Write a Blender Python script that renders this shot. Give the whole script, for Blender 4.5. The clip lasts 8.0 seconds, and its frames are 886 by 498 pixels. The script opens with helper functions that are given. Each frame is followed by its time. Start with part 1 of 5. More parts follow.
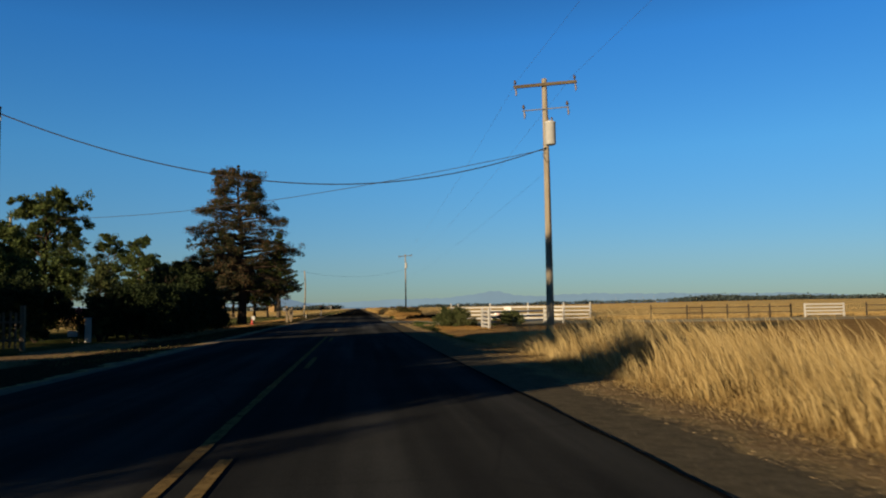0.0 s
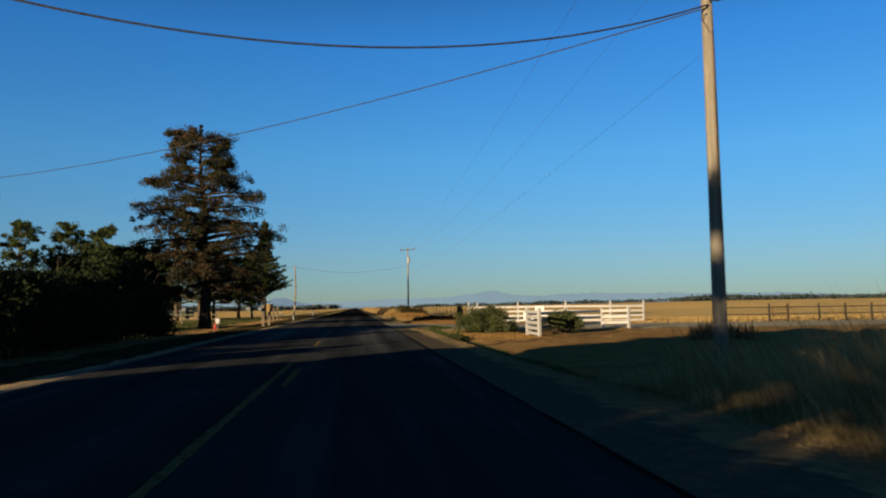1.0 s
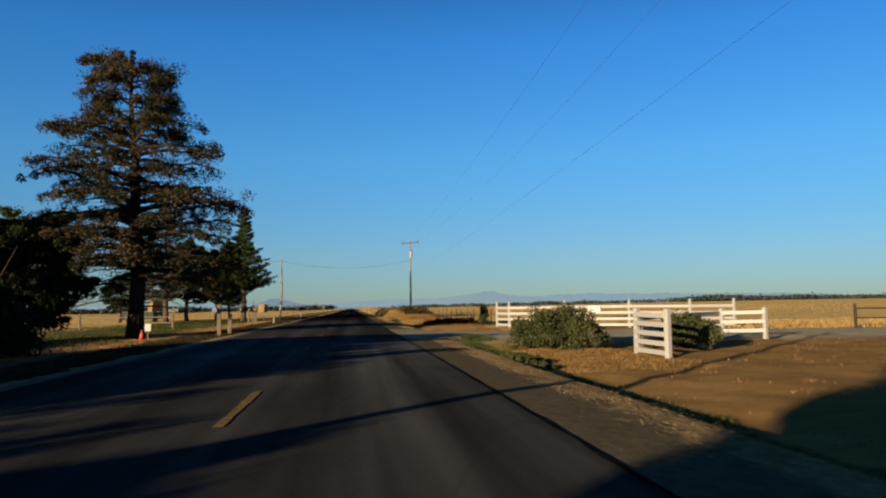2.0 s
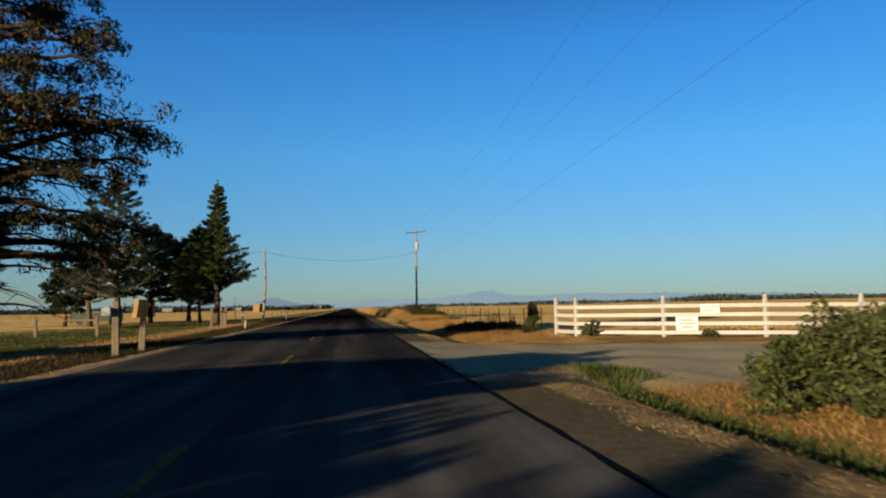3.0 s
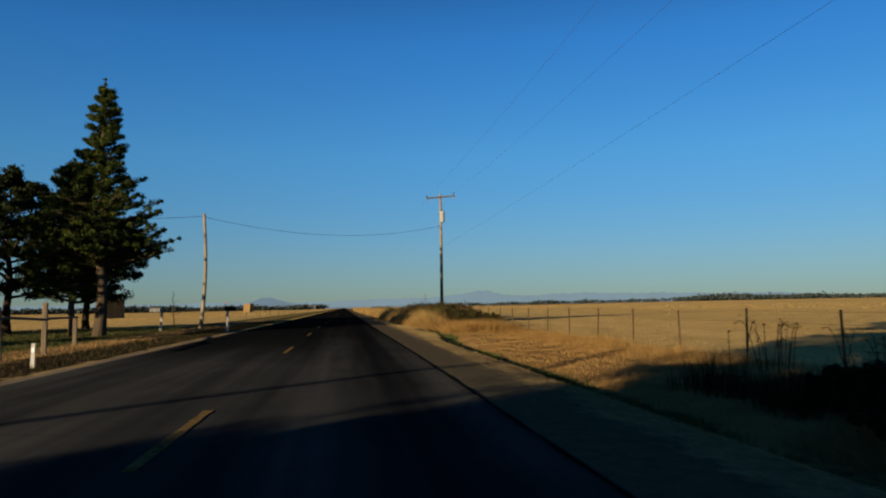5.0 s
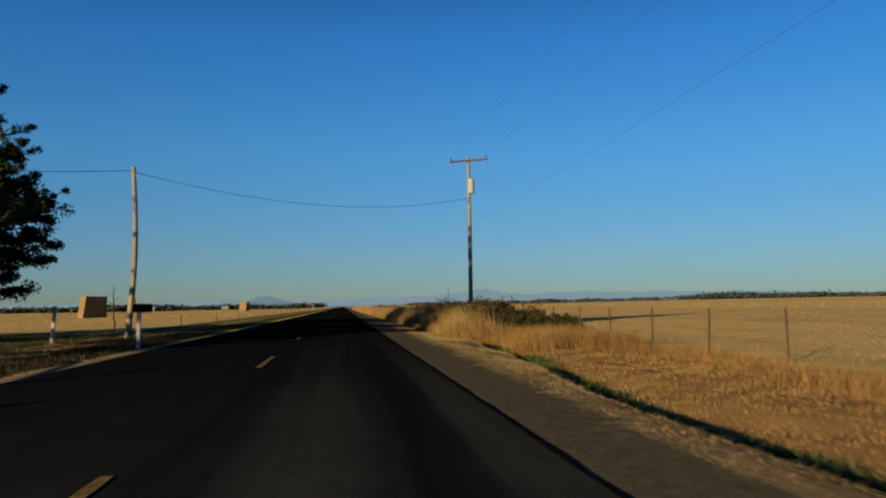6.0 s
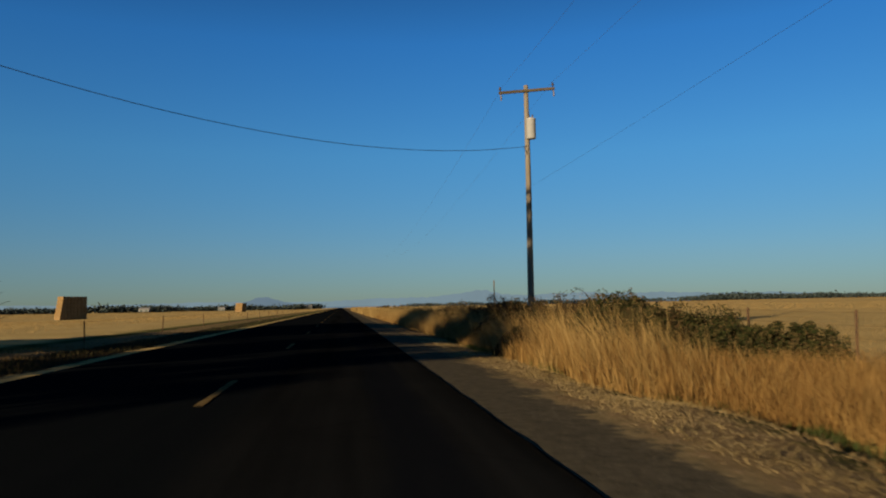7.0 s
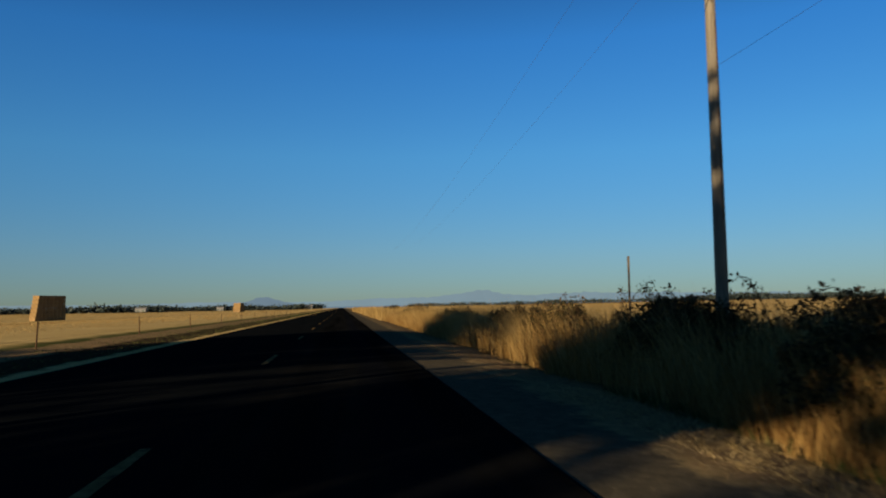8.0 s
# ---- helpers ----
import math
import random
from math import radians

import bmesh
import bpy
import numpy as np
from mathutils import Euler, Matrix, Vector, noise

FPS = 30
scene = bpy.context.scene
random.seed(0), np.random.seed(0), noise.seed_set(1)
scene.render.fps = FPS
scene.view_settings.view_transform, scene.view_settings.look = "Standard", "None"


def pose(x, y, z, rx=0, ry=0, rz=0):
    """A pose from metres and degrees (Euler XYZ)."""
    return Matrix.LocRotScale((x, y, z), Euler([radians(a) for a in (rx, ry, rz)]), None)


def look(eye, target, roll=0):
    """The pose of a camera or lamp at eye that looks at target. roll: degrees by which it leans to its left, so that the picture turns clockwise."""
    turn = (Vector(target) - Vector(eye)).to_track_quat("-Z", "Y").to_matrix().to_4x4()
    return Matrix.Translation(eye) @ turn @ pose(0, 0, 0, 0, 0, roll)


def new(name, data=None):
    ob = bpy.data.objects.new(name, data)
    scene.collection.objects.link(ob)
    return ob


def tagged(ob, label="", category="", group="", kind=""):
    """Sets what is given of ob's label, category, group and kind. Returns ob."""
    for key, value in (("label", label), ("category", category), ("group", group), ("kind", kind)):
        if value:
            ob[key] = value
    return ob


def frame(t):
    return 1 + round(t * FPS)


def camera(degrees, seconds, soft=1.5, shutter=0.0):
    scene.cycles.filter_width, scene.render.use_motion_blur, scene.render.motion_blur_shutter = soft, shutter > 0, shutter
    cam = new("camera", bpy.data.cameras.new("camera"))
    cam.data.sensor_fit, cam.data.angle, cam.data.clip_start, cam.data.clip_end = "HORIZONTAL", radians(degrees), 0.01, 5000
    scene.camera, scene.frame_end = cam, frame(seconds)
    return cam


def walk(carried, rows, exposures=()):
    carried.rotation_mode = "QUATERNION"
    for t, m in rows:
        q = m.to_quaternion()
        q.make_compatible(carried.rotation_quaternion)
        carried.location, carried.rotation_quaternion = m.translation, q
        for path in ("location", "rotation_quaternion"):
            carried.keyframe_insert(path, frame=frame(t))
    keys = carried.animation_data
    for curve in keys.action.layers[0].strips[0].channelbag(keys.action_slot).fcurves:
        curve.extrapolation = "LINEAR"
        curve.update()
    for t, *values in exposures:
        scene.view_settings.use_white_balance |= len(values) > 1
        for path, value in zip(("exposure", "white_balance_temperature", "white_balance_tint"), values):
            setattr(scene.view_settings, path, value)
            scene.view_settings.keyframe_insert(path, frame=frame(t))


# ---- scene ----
# ---------------------------------------------------------------- camera
cam = camera(61.8, 8.0, soft=2.0, shutter=0.12)
PATH = [
    (0, (1.300, 0.00, 1.20), (2.442, 9.909, 1.981), -0.86),
    (0.5, (1.335, 7.80, 1.20), (2.494, 17.711, 1.967), -0.86),
    (1, (1.371, 15.72, 1.20), (2.545, 25.624, 1.976), -0.86),
    (1.5, (1.407, 23.75, 1.20), (2.611, 33.649, 1.984), -0.86),
    (3, (1.518, 48.51, 1.20), (2.780, 58.406, 1.975), -0.86),
    (3.5, (1.556, 56.99, 1.20), (2.853, 66.882, 1.974), -0.86),
    (4, (1.595, 65.58, 1.20), (2.927, 75.473, 1.960), -0.86),
    (4.5, (1.634, 74.29, 1.20), (2.960, 84.178, 1.980), -0.86),
    (6, (1.755, 101.09, 1.20), (3.100, 110.975, 1.955), -0.86),
    (6.5, (1.796, 110.25, 1.20), (3.166, 120.129, 1.974), -0.86),
    (7, (1.838, 119.52, 1.20), (3.200, 129.401, 1.968), -0.86),
    (7.5, (1.880, 128.90, 1.20), (3.241, 138.786, 1.961), -0.86),
    (8, (1.923, 138.40, 1.20), (3.274, 148.284, 1.969), -0.86),
]
walk(cam, [(t, look(eye, target, roll)) for t, eye, target, roll in PATH],
     ((0, 1.16), (0.5, 1.1), (1, 1.26), (1.5, 1.32), (3, 1.36), (3.5, 1.36), (4, 1.18), (4.5, 1.06), (6, 1.0), (6.5, 0.98), (7, 0.84), (7.5, 0.84), (8, 1.0)))

# ---------------------------------------------------------------- sky and sun
SUN_AZ, SUN_EL = 42.0, 9.0   # the sun stands behind and to the left of the road, low
world = bpy.data.worlds.new("sky")
scene.world = world
world.use_nodes = True
wn, wl = world.node_tree.nodes, world.node_tree.links
sky = wn.new("ShaderNodeTexSky")
sky.sky_type, sky.sun_disc = "NISHITA", False
sky.sun_elevation, sky.sun_rotation = radians(SUN_EL), radians(180 + SUN_AZ)
sky.air_density, sky.dust_density, sky.ozone_density, sky.altitude = 1.0, 0.1, 3.0, 200
hsv = wn.new("ShaderNodeHueSaturation")
hsv.inputs["Saturation"].default_value = 1.12
wl.new(sky.outputs[0], hsv.inputs["Color"])
deep = wn.new("ShaderNodeMix")   # clear, dry evening air: a deep blue sky
deep.data_type, deep.blend_type = "RGBA", "MULTIPLY"
deep.inputs[0].default_value = 1.0
where, up, tint = wn.new("ShaderNodeTexCoord"), wn.new("ShaderNodeSeparateXYZ"), wn.new("ShaderNodeValToRGB")
for k, (p, c) in enumerate(((0.0, (0.345, 0.485, 0.7)), (0.06, (0.385, 0.542, 0.745)), (0.2, (0.355, 0.70, 0.96)), (0.34, (0.24, 0.64, 1.04)), (0.55, (0.075, 0.19, 0.34)), (1.0, (0.045, 0.115, 0.2)))):
    e = tint.color_ramp.elements[k] if k < 2 else tint.color_ramp.elements.new(p)
    e.position, e.color = p, (*c, 1)
wl.new(where.outputs["Generated"], up.inputs[0])
wl.new(up.outputs[2], tint.inputs[0])
wl.new(tint.outputs[0], deep.inputs[7])
even = wn.new("ShaderNodeGamma")
even.inputs[1].default_value = 0.82
wl.new(hsv.outputs[0], even.inputs[0])
wl.new(even.outputs[0], deep.inputs[6])
wl.new(deep.outputs[2], wn["Background"].inputs[0])
wn["Background"].inputs[1].default_value = 0.091

sun = new("sun", bpy.data.lights.new("sun", "SUN"))
sun.data.energy, sun.data.angle, sun.data.color = 5.0, radians(0.5), (1.0, 0.78, 0.5)
sun.matrix_world = look((-400 * math.sin(radians(SUN_AZ)), -400 * math.cos(radians(SUN_AZ)), 400 * math.tan(radians(SUN_EL))), (0, 0, 0))


# ---------------------------------------------------------------- materials
def nodes_of(name):
    m = bpy.data.materials.new(name)
    m.use_nodes = True
    return m, m.node_tree.nodes, m.node_tree.links, m.node_tree.nodes["Principled BSDF"]


def noise_node(n, l, vec, scale, detail=4, rough=0.6):
    t = n.new("ShaderNodeTexNoise")
    t.inputs["Scale"].default_value, t.inputs["Detail"].default_value, t.inputs["Roughness"].default_value = scale, detail, rough
    if vec:
        l.new(vec, t.inputs["Vector"])
    return t.outputs["Fac"]


def ramp_node(n, l, fac, stops):
    r = n.new("ShaderNodeValToRGB")
    while len(r.color_ramp.elements) < len(stops):
        r.color_ramp.elements.new(0.5)
    for e, (p, c) in zip(r.color_ramp.elements, stops):
        e.position, e.color = p, (*c, 1)
    l.new(fac, r.inputs[0])
    return r.outputs[0]


def mix_node(n, l, fac, a, b, mode="MIX"):
    m = n.new("ShaderNodeMix")
    m.data_type, m.blend_type = "RGBA", mode
    for socket, v in ((m.inputs[0], fac), (m.inputs[6], a), (m.inputs[7], b)):
        if isinstance(v, (int, float)):
            socket.default_value = v
        elif isinstance(v, tuple):
            socket.default_value = (*v, 1)
        else:
            l.new(v, socket)
    return m.outputs[2]


def math_node(n, l, op, a, b=0.0, clamp=False):
    m = n.new("ShaderNodeMath")
    m.operation, m.use_clamp = op, clamp
    for socket, v in zip(m.inputs, (a, b)):
        if isinstance(v, (int, float)):
            socket.default_value = v
        else:
            l.new(v, socket)
    return m.outputs[0]


def step_node(n, l, v, a, b):
    """0 at a, 1 at b, smooth between."""
    m = n.new("ShaderNodeMapRange")
    m.interpolation_type = "SMOOTHSTEP"
    m.inputs[1].default_value, m.inputs[2].default_value = min(a, b), max(a, b)
    m.inputs[3].default_value, m.inputs[4].default_value = (0, 1) if a < b else (1, 0)
    l.new(v, m.inputs[0])
    return m.outputs[0]


def bump_node(n, l, bsdf, height, strength, distance=0.02):
    b = n.new("ShaderNodeBump")
    b.inputs["Strength"].default_value, b.inputs["Distance"].default_value = strength, distance
    l.new(height, b.inputs["Height"])
    l.new(b.outputs[0], bsdf.inputs["Normal"])


def surface(name, c1, c2, scale=1.5, fine=40, rough=0.85, bump=0.4, stretch=(1, 1, 1), metal=0.0, spread=0.25):
    """Two colours in broad patches, broken by a fine grain, with relief; a little variation from piece to piece."""
    m, n, l, bsdf = nodes_of(name)
    tc, mp = n.new("ShaderNodeTexCoord"), n.new("ShaderNodeMapping")
    mp.inputs["Scale"].default_value = stretch
    l.new(tc.outputs["Object"], mp.inputs["Vector"])
    broad, grain = noise_node(n, l, mp.outputs[0], scale), noise_node(n, l, mp.outputs[0], fine, 3)
    col = ramp_node(n, l, broad, ((0.35, c1), (0.65, c2)))
    col = mix_node(n, l, 0.55, col, ramp_node(n, l, grain, ((0.3, (0.45,) * 3), (0.7, (1.0,) * 3))), "MULTIPLY")
    info = n.new("ShaderNodeObjectInfo")
    col = mix_node(n, l, spread, col, ramp_node(n, l, info.outputs["Random"], ((0.0, (0.5,) * 3), (1.0, (1.0,) * 3))), "MULTIPLY")
    l.new(col, bsdf.inputs["Base Color"])
    bsdf.inputs["Roughness"].default_value, bsdf.inputs["Metallic"].default_value = rough, metal
    bsdf.inputs["Specular IOR Level"].default_value = 0.5 if rough < 0.65 else 0.0
    bump_node(n, l, bsdf, grain, bump)
    return m


def leafy(name, colours, rough=0.75, thin=0.25):
    """Leaves, needles and blades: each one takes a colour of the range; a share of the light passes through."""
    m, n, l, bsdf = nodes_of(name)
    geo, tc = n.new("ShaderNodeNewGeometry"), n.new("ShaderNodeTexCoord")
    k = len(colours)
    patch = noise_node(n, l, tc.outputs["Object"], 0.35, 2)
    f = math_node(n, l, "ADD", geo.outputs["Random Per Island"], math_node(n, l, "MULTIPLY", math_node(n, l, "SUBTRACT", patch, 0.5), 1.2), True)
    col = ramp_node(n, l, f, [(i / (k - 1), c) for i, c in enumerate(colours)])
    l.new(col, bsdf.inputs["Base Color"])
    bsdf.inputs["Roughness"].default_value = rough
    bsdf.inputs["Specular IOR Level"].default_value = 0.05
    tr, mx = n.new("ShaderNodeBsdfTranslucent"), n.new("ShaderNodeMixShader")
    l.new(col, tr.inputs[0])
    mx.inputs[0].default_value = thin
    l.new(bsdf.outputs[0], mx.inputs[1]), l.new(tr.outputs[0], mx.inputs[2])
    l.new(mx.outputs[0], n["Material Output"].inputs[0])
    return m


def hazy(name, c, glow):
    """Far ridges; the haze of miles of air is put in as a glowing colour."""
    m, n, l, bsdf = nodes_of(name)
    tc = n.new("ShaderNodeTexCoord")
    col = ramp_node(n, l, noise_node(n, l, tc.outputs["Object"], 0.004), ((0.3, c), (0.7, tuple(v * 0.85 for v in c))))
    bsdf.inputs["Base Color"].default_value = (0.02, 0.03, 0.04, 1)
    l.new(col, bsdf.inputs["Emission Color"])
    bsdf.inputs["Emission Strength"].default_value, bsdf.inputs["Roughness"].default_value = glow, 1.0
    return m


def asphalt_material():
    m, n, l, bsdf = nodes_of("asphalt")
    tc = n.new("ShaderNodeTexCoord")
    v = tc.outputs["Object"]
    mp = n.new("ShaderNodeMapping")
    mp.inputs["Scale"].default_value = (1.1, 0.035, 1)
    l.new(v, mp.inputs["Vector"])
    streak, patch = noise_node(n, l, mp.outputs[0], 1.0, 3), noise_node(n, l, v, 0.35, 5)
    stone, crack = noise_node(n, l, v, 90, 2), n.new("ShaderNodeTexVoronoi")
    crack.feature, crack.inputs["Scale"].default_value = "DISTANCE_TO_EDGE", 0.33
    l.new(v, crack.inputs["Vector"])
    col = ramp_node(n, l, streak, ((0.3, (0.0149, 0.0158, 0.0165)), (0.5, (0.0298, 0.031, 0.0297)), (0.7, (0.0521, 0.0528, 0.0488))))
    col = mix_node(n, l, 0.5, col, ramp_node(n, l, patch, ((0.35, (0.6,) * 3), (0.65, (1.0,) * 3))), "MULTIPLY")
    col = mix_node(n, l, 0.5, col, ramp_node(n, l, stone, ((0.35, (0.4,) * 3), (0.7, (1.15, 1.12, 1.05)))), "MULTIPLY")
    col = mix_node(n, l, math_node(n, l, "MULTIPLY", step_node(n, l, crack.outputs["Distance"], 0.012, 0.0), 0.25), col, (0.012, 0.012, 0.013))
    xyz = n.new("ShaderNodeSeparateXYZ")
    l.new(v, xyz.inputs[0])
    bx = math_node(n, l, "ADD", xyz.outputs["X"], math_node(n, l, "MULTIPLY", math_node(n, l, "SUBTRACT", patch, 0.5), 0.5))
    lengthwise = math_node(n, l, "MULTIPLY", xyz.outputs["Y"], 0.005)
    col = mix_node(n, l, 1.0, col, ramp_node(n, l, lengthwise, ((0.05, (1.3,) * 3), (0.22, (1.6,) * 3), (0.265, (2.9,) * 3), (0.3, (2.6,) * 3), (0.34, (1.7,) * 3), (0.5, (1.5,) * 3), (0.54, (1.0,) * 3), (0.58, (0.55,) * 3), (0.64, (0.33,) * 3))), "MULTIPLY")   # tone multiplier set by distance along the road
    band = math_node(n, l, "MULTIPLY", step_node(n, l, bx, 2.1, 2.35), step_node(n, l, bx, 2.95, 2.7))
    band = math_node(n, l, "MULTIPLY", band, step_node(n, l, xyz.outputs["Y"], 84, 96))
    col = mix_node(n, l, math_node(n, l, "MULTIPLY", band, 0.7), col, (0.006, 0.007, 0.009))   # sealed wheel track
    sealed = math_node(n, l, "MULTIPLY", step_node(n, l, bx, 1.0, 0.4), step_node(n, l, xyz.outputs["Y"], 98, 110))
    col = mix_node(n, l, math_node(n, l, "MULTIPLY", sealed, 0.75), col, (0.006, 0.0075, 0.0085))   # newer seal coat on the far lane
    for a, b, c, d in ((0.35, 0.6, 1.0, 1.3), (2.05, 2.4, 3.0, 3.4)):   # dark oily wheel tracks by the farm drive
        track = math_node(n, l, "MULTIPLY", step_node(n, l, bx, a, b), step_node(n, l, bx, d, c))
        track = math_node(n, l, "MULTIPLY", track, math_node(n, l, "MULTIPLY", step_node(n, l, xyz.outputs["Y"], 56, 66), step_node(n, l, xyz.outputs["Y"], 90, 80)))
        col = mix_node(n, l, math_node(n, l, "MULTIPLY", track, 0.6), col, (0.014, 0.015, 0.018))
    l.new(col, bsdf.inputs["Base Color"])
    bsdf.inputs["Roughness"].default_value = 0.95
    bsdf.inputs["Specular IOR Level"].default_value = 0.0
    bump_node(n, l, bsdf, stone, 0.5, 0.01)
    return m


def ground_material():
    """One sheet: gravel shoulders, a green ditch line, bare brown earth, mown stubble, a rough lawn and the farm drive."""
    m, n, l, bsdf = nodes_of("ground_cover")
    tc = n.new("ShaderNodeTexCoord")
    v = tc.outputs["Object"]
    big, mid, small, tiny = (noise_node(n, l, v, s, d) for s, d in ((0.12, 4), (0.9, 4), (6, 4), (60, 3)))
    xyz = n.new("ShaderNodeSeparateXYZ")
    l.new(v, xyz.inputs[0])
    wob = math_node(n, l, "ADD", math_node(n, l, "MULTIPLY", math_node(n, l, "SUBTRACT", mid, 0.5), 1.6),
                    math_node(n, l, "MULTIPLY", math_node(n, l, "SUBTRACT", small, 0.5), 0.9))
    x = math_node(n, l, "ADD", xyz.outputs["X"], wob)
    y = math_node(n, l, "ADD", xyz.outputs["Y"], math_node(n, l, "MULTIPLY", wob, 1.5))
    both = lambda a, b: math_node(n, l, "MULTIPLY", a, b)
    span = lambda w, a, b, c, d: both(step_node(n, l, w, a, b), step_node(n, l, w, d, c))
    stubble = ramp_node(n, l, big, ((0.3, (0.46, 0.325, 0.122)), (0.7, (0.56, 0.41, 0.168))))
    stubble = mix_node(n, l, 0.25, stubble, ramp_node(n, l, small, ((0.3, (0.55, 0.5, 0.42)), (0.7, (1.0,) * 3))), "MULTIPLY")
    brown = ramp_node(n, l, mid, ((0.3, (0.1866, 0.108, 0.0389)), (0.7, (0.2798, 0.1739, 0.0658))))
    gravel = ramp_node(n, l, tiny, ((0.3, (0.075, 0.063, 0.04)), (0.7, (0.145, 0.122, 0.078))))
    gravel = mix_node(n, l, 0.55, gravel, ramp_node(n, l, small, ((0.35, (0.55, 0.54, 0.52)), (0.62, (1.12, 1.1, 1.05)))), "MULTIPLY")
    pale = ramp_node(n, l, tiny, ((0.3, (0.21, 0.185, 0.118)), (0.7, (0.39, 0.35, 0.232))))
    straw = ramp_node(n, l, small, ((0.3, (0.125, 0.084, 0.042)), (0.7, (0.29, 0.2, 0.096))))
    green = ramp_node(n, l, small, ((0.3, (0.0229, 0.0306, 0.0102)), (0.7, (0.0663, 0.0663, 0.0229))))
    lawn = ramp_node(n, l, mid, ((0.3, (0.034, 0.046, 0.013)), (0.7, (0.105, 0.1, 0.036))))
    sand = ramp_node(n, l, small, ((0.3, (0.1428, 0.1106, 0.075)), (0.7, (0.2428, 0.1928, 0.1357))))
    soil = ramp_node(n, l, small, ((0.3, (0.0179, 0.0138, 0.0092)), (0.7, (0.0663, 0.0459, 0.0255))))
    col = stubble
    col = mix_node(n, l, both(step_node(n, l, x, 180, 260), span(y, 880, 900, 1500, 1600)), col, (0.11, 0.062, 0.036))     # ploughed land below the woods
    col = mix_node(n, l, span(x, 5.8, 6.6, 10.5, 12.5), col, brown)                                   # weedy bank
    col = mix_node(n, l, both(span(x, 9, 11, 30, 36), span(y, 74.5, 76.5, 81, 85)), col, brown)        # strip below the board fence
    col = mix_node(n, l, both(span(x, 5.8, 6.6, 90, 110), span(y, -60, -50, 69, 72)), col, brown)        # bare yard
    col = mix_node(n, l, both(span(x, 5.7, 5.9, 6.2, 6.6), step_node(n, l, y, 20, 30)), col, green)                                      # damp ditch
    col = mix_node(n, l, span(x, 4.5, 5.1, 5.8, 6.3), col, straw)
    col = mix_node(n, l, span(x, 3.0, 3.2, 4.5, 5.1), col, gravel)
    col = mix_node(n, l, both(step_node(n, l, x, 3.3, 3.8), both(span(x, 3.0, 3.4, 40, 60), span(y, 60, 63, 73.5, 76))), col, pale)  # farm drive
    col = mix_node(n, l, span(x, -26, -18, -7, -6.2), col, lawn)
    col = mix_node(n, l, both(step_node(n, l, x, -10.8, -12.6), step_node(n, l, y, 142, 150)), col, stubble)   # hay field beyond the trees
    col = mix_node(n, l, span(x, -10.4, -9.6, -7.4, -6.8), col, straw)
    col = mix_node(n, l, span(x, -7.7, -7.2, -5.0, -4.7), col, soil)
    col = mix_node(n, l, both(span(x, -4.9, -4.5, -3.6, -3.2), step_node(n, l, y, 136, 126)), col, sand)
    l.new(col, bsdf.inputs["Base Color"])
    bsdf.inputs["Roughness"].default_value = 1.0
    bsdf.inputs["Specular IOR Level"].default_value = 0.0
    bump_node(n, l, bsdf, math_node(n, l, "ADD", math_node(n, l, "MULTIPLY", small, 0.4), tiny), 0.35, 0.02)
    return m


def paint_line_material():
    m, n, l, bsdf = nodes_of("road_paint")
    tc = n.new("ShaderNodeTexCoord")
    worn = noise_node(n, l, tc.outputs["Object"], 9, 5, 0.75)
    col = ramp_node(n, l, worn, ((0.34, (0.03, 0.027, 0.022)), (0.48, (0.16, 0.105, 0.04)), (0.74, (0.25, 0.175, 0.075))))
    l.new(col, bsdf.inputs["Base Color"])
    bsdf.inputs["Roughness"].default_value = 0.9
    bsdf.inputs["Specular IOR Level"].default_value = 0.0
    return m


ASPHALT, GROUND, PAINT_LINE = asphalt_material(), ground_material(), paint_line_material()
TAR = surface("tar_seam", (0.007, 0.007, 0.007), (0.014, 0.013, 0.011), 2, 30, 0.95, 0.4)
POLE_WOOD = surface("pole_wood", (0.16, 0.138, 0.104), (0.26, 0.225, 0.17), 1.2, 18, 0.85, 0.8, (9, 9, 0.5))
ARM_WOOD = surface("arm_wood", (0.06, 0.047, 0.029), (0.11, 0.088, 0.056), 1.2, 18, 0.85, 0.6, (1, 9, 9))
DARK_WOOD = surface("dark_weathered_wood", (0.03, 0.024, 0.018), (0.065, 0.05, 0.036), 1.5, 22, 0.9, 0.8, (1.5, 1.5, 1.5))
POST_WOOD = surface("post_wood", (0.1167, 0.0902, 0.0636), (0.1909, 0.1538, 0.1061), 1.5, 22, 0.9, 0.8, (8, 8, 0.7))
WHITE_WOOD = surface("white_paint", (0.2788, 0.2672, 0.2401), (0.3175, 0.3098, 0.2904), 1.3, 25, 0.6, 0.3, spread=0.12)
STEEL = surface("galvanised_steel", (0.315, 0.324, 0.333), (0.45, 0.45, 0.45), 6, 40, 0.45, 0.1, metal=0.8)
RUST = surface("rusty_steel", (0.048, 0.032, 0.024), (0.104, 0.06, 0.032), 8, 40, 0.8, 0.3)
CAN_STEEL = surface("dull_steel", (0.09, 0.1, 0.11), (0.15, 0.16, 0.17), 6, 40, 0.6, 0.1, metal=0.3)
CAN_GREY = surface("transformer_paint", (0.3179, 0.3237, 0.3121), (0.393, 0.393, 0.3757), 4, 30, 0.45, 0.1)
PORCELAIN = surface("porcelain", (0.03, 0.02, 0.017), (0.055, 0.036, 0.028), 5, 20, 0.5, 0.05)
CABLE = surface("black_cable", (0.012, 0.012, 0.014), (0.025, 0.025, 0.027), 4, 20, 0.6, 0.1)
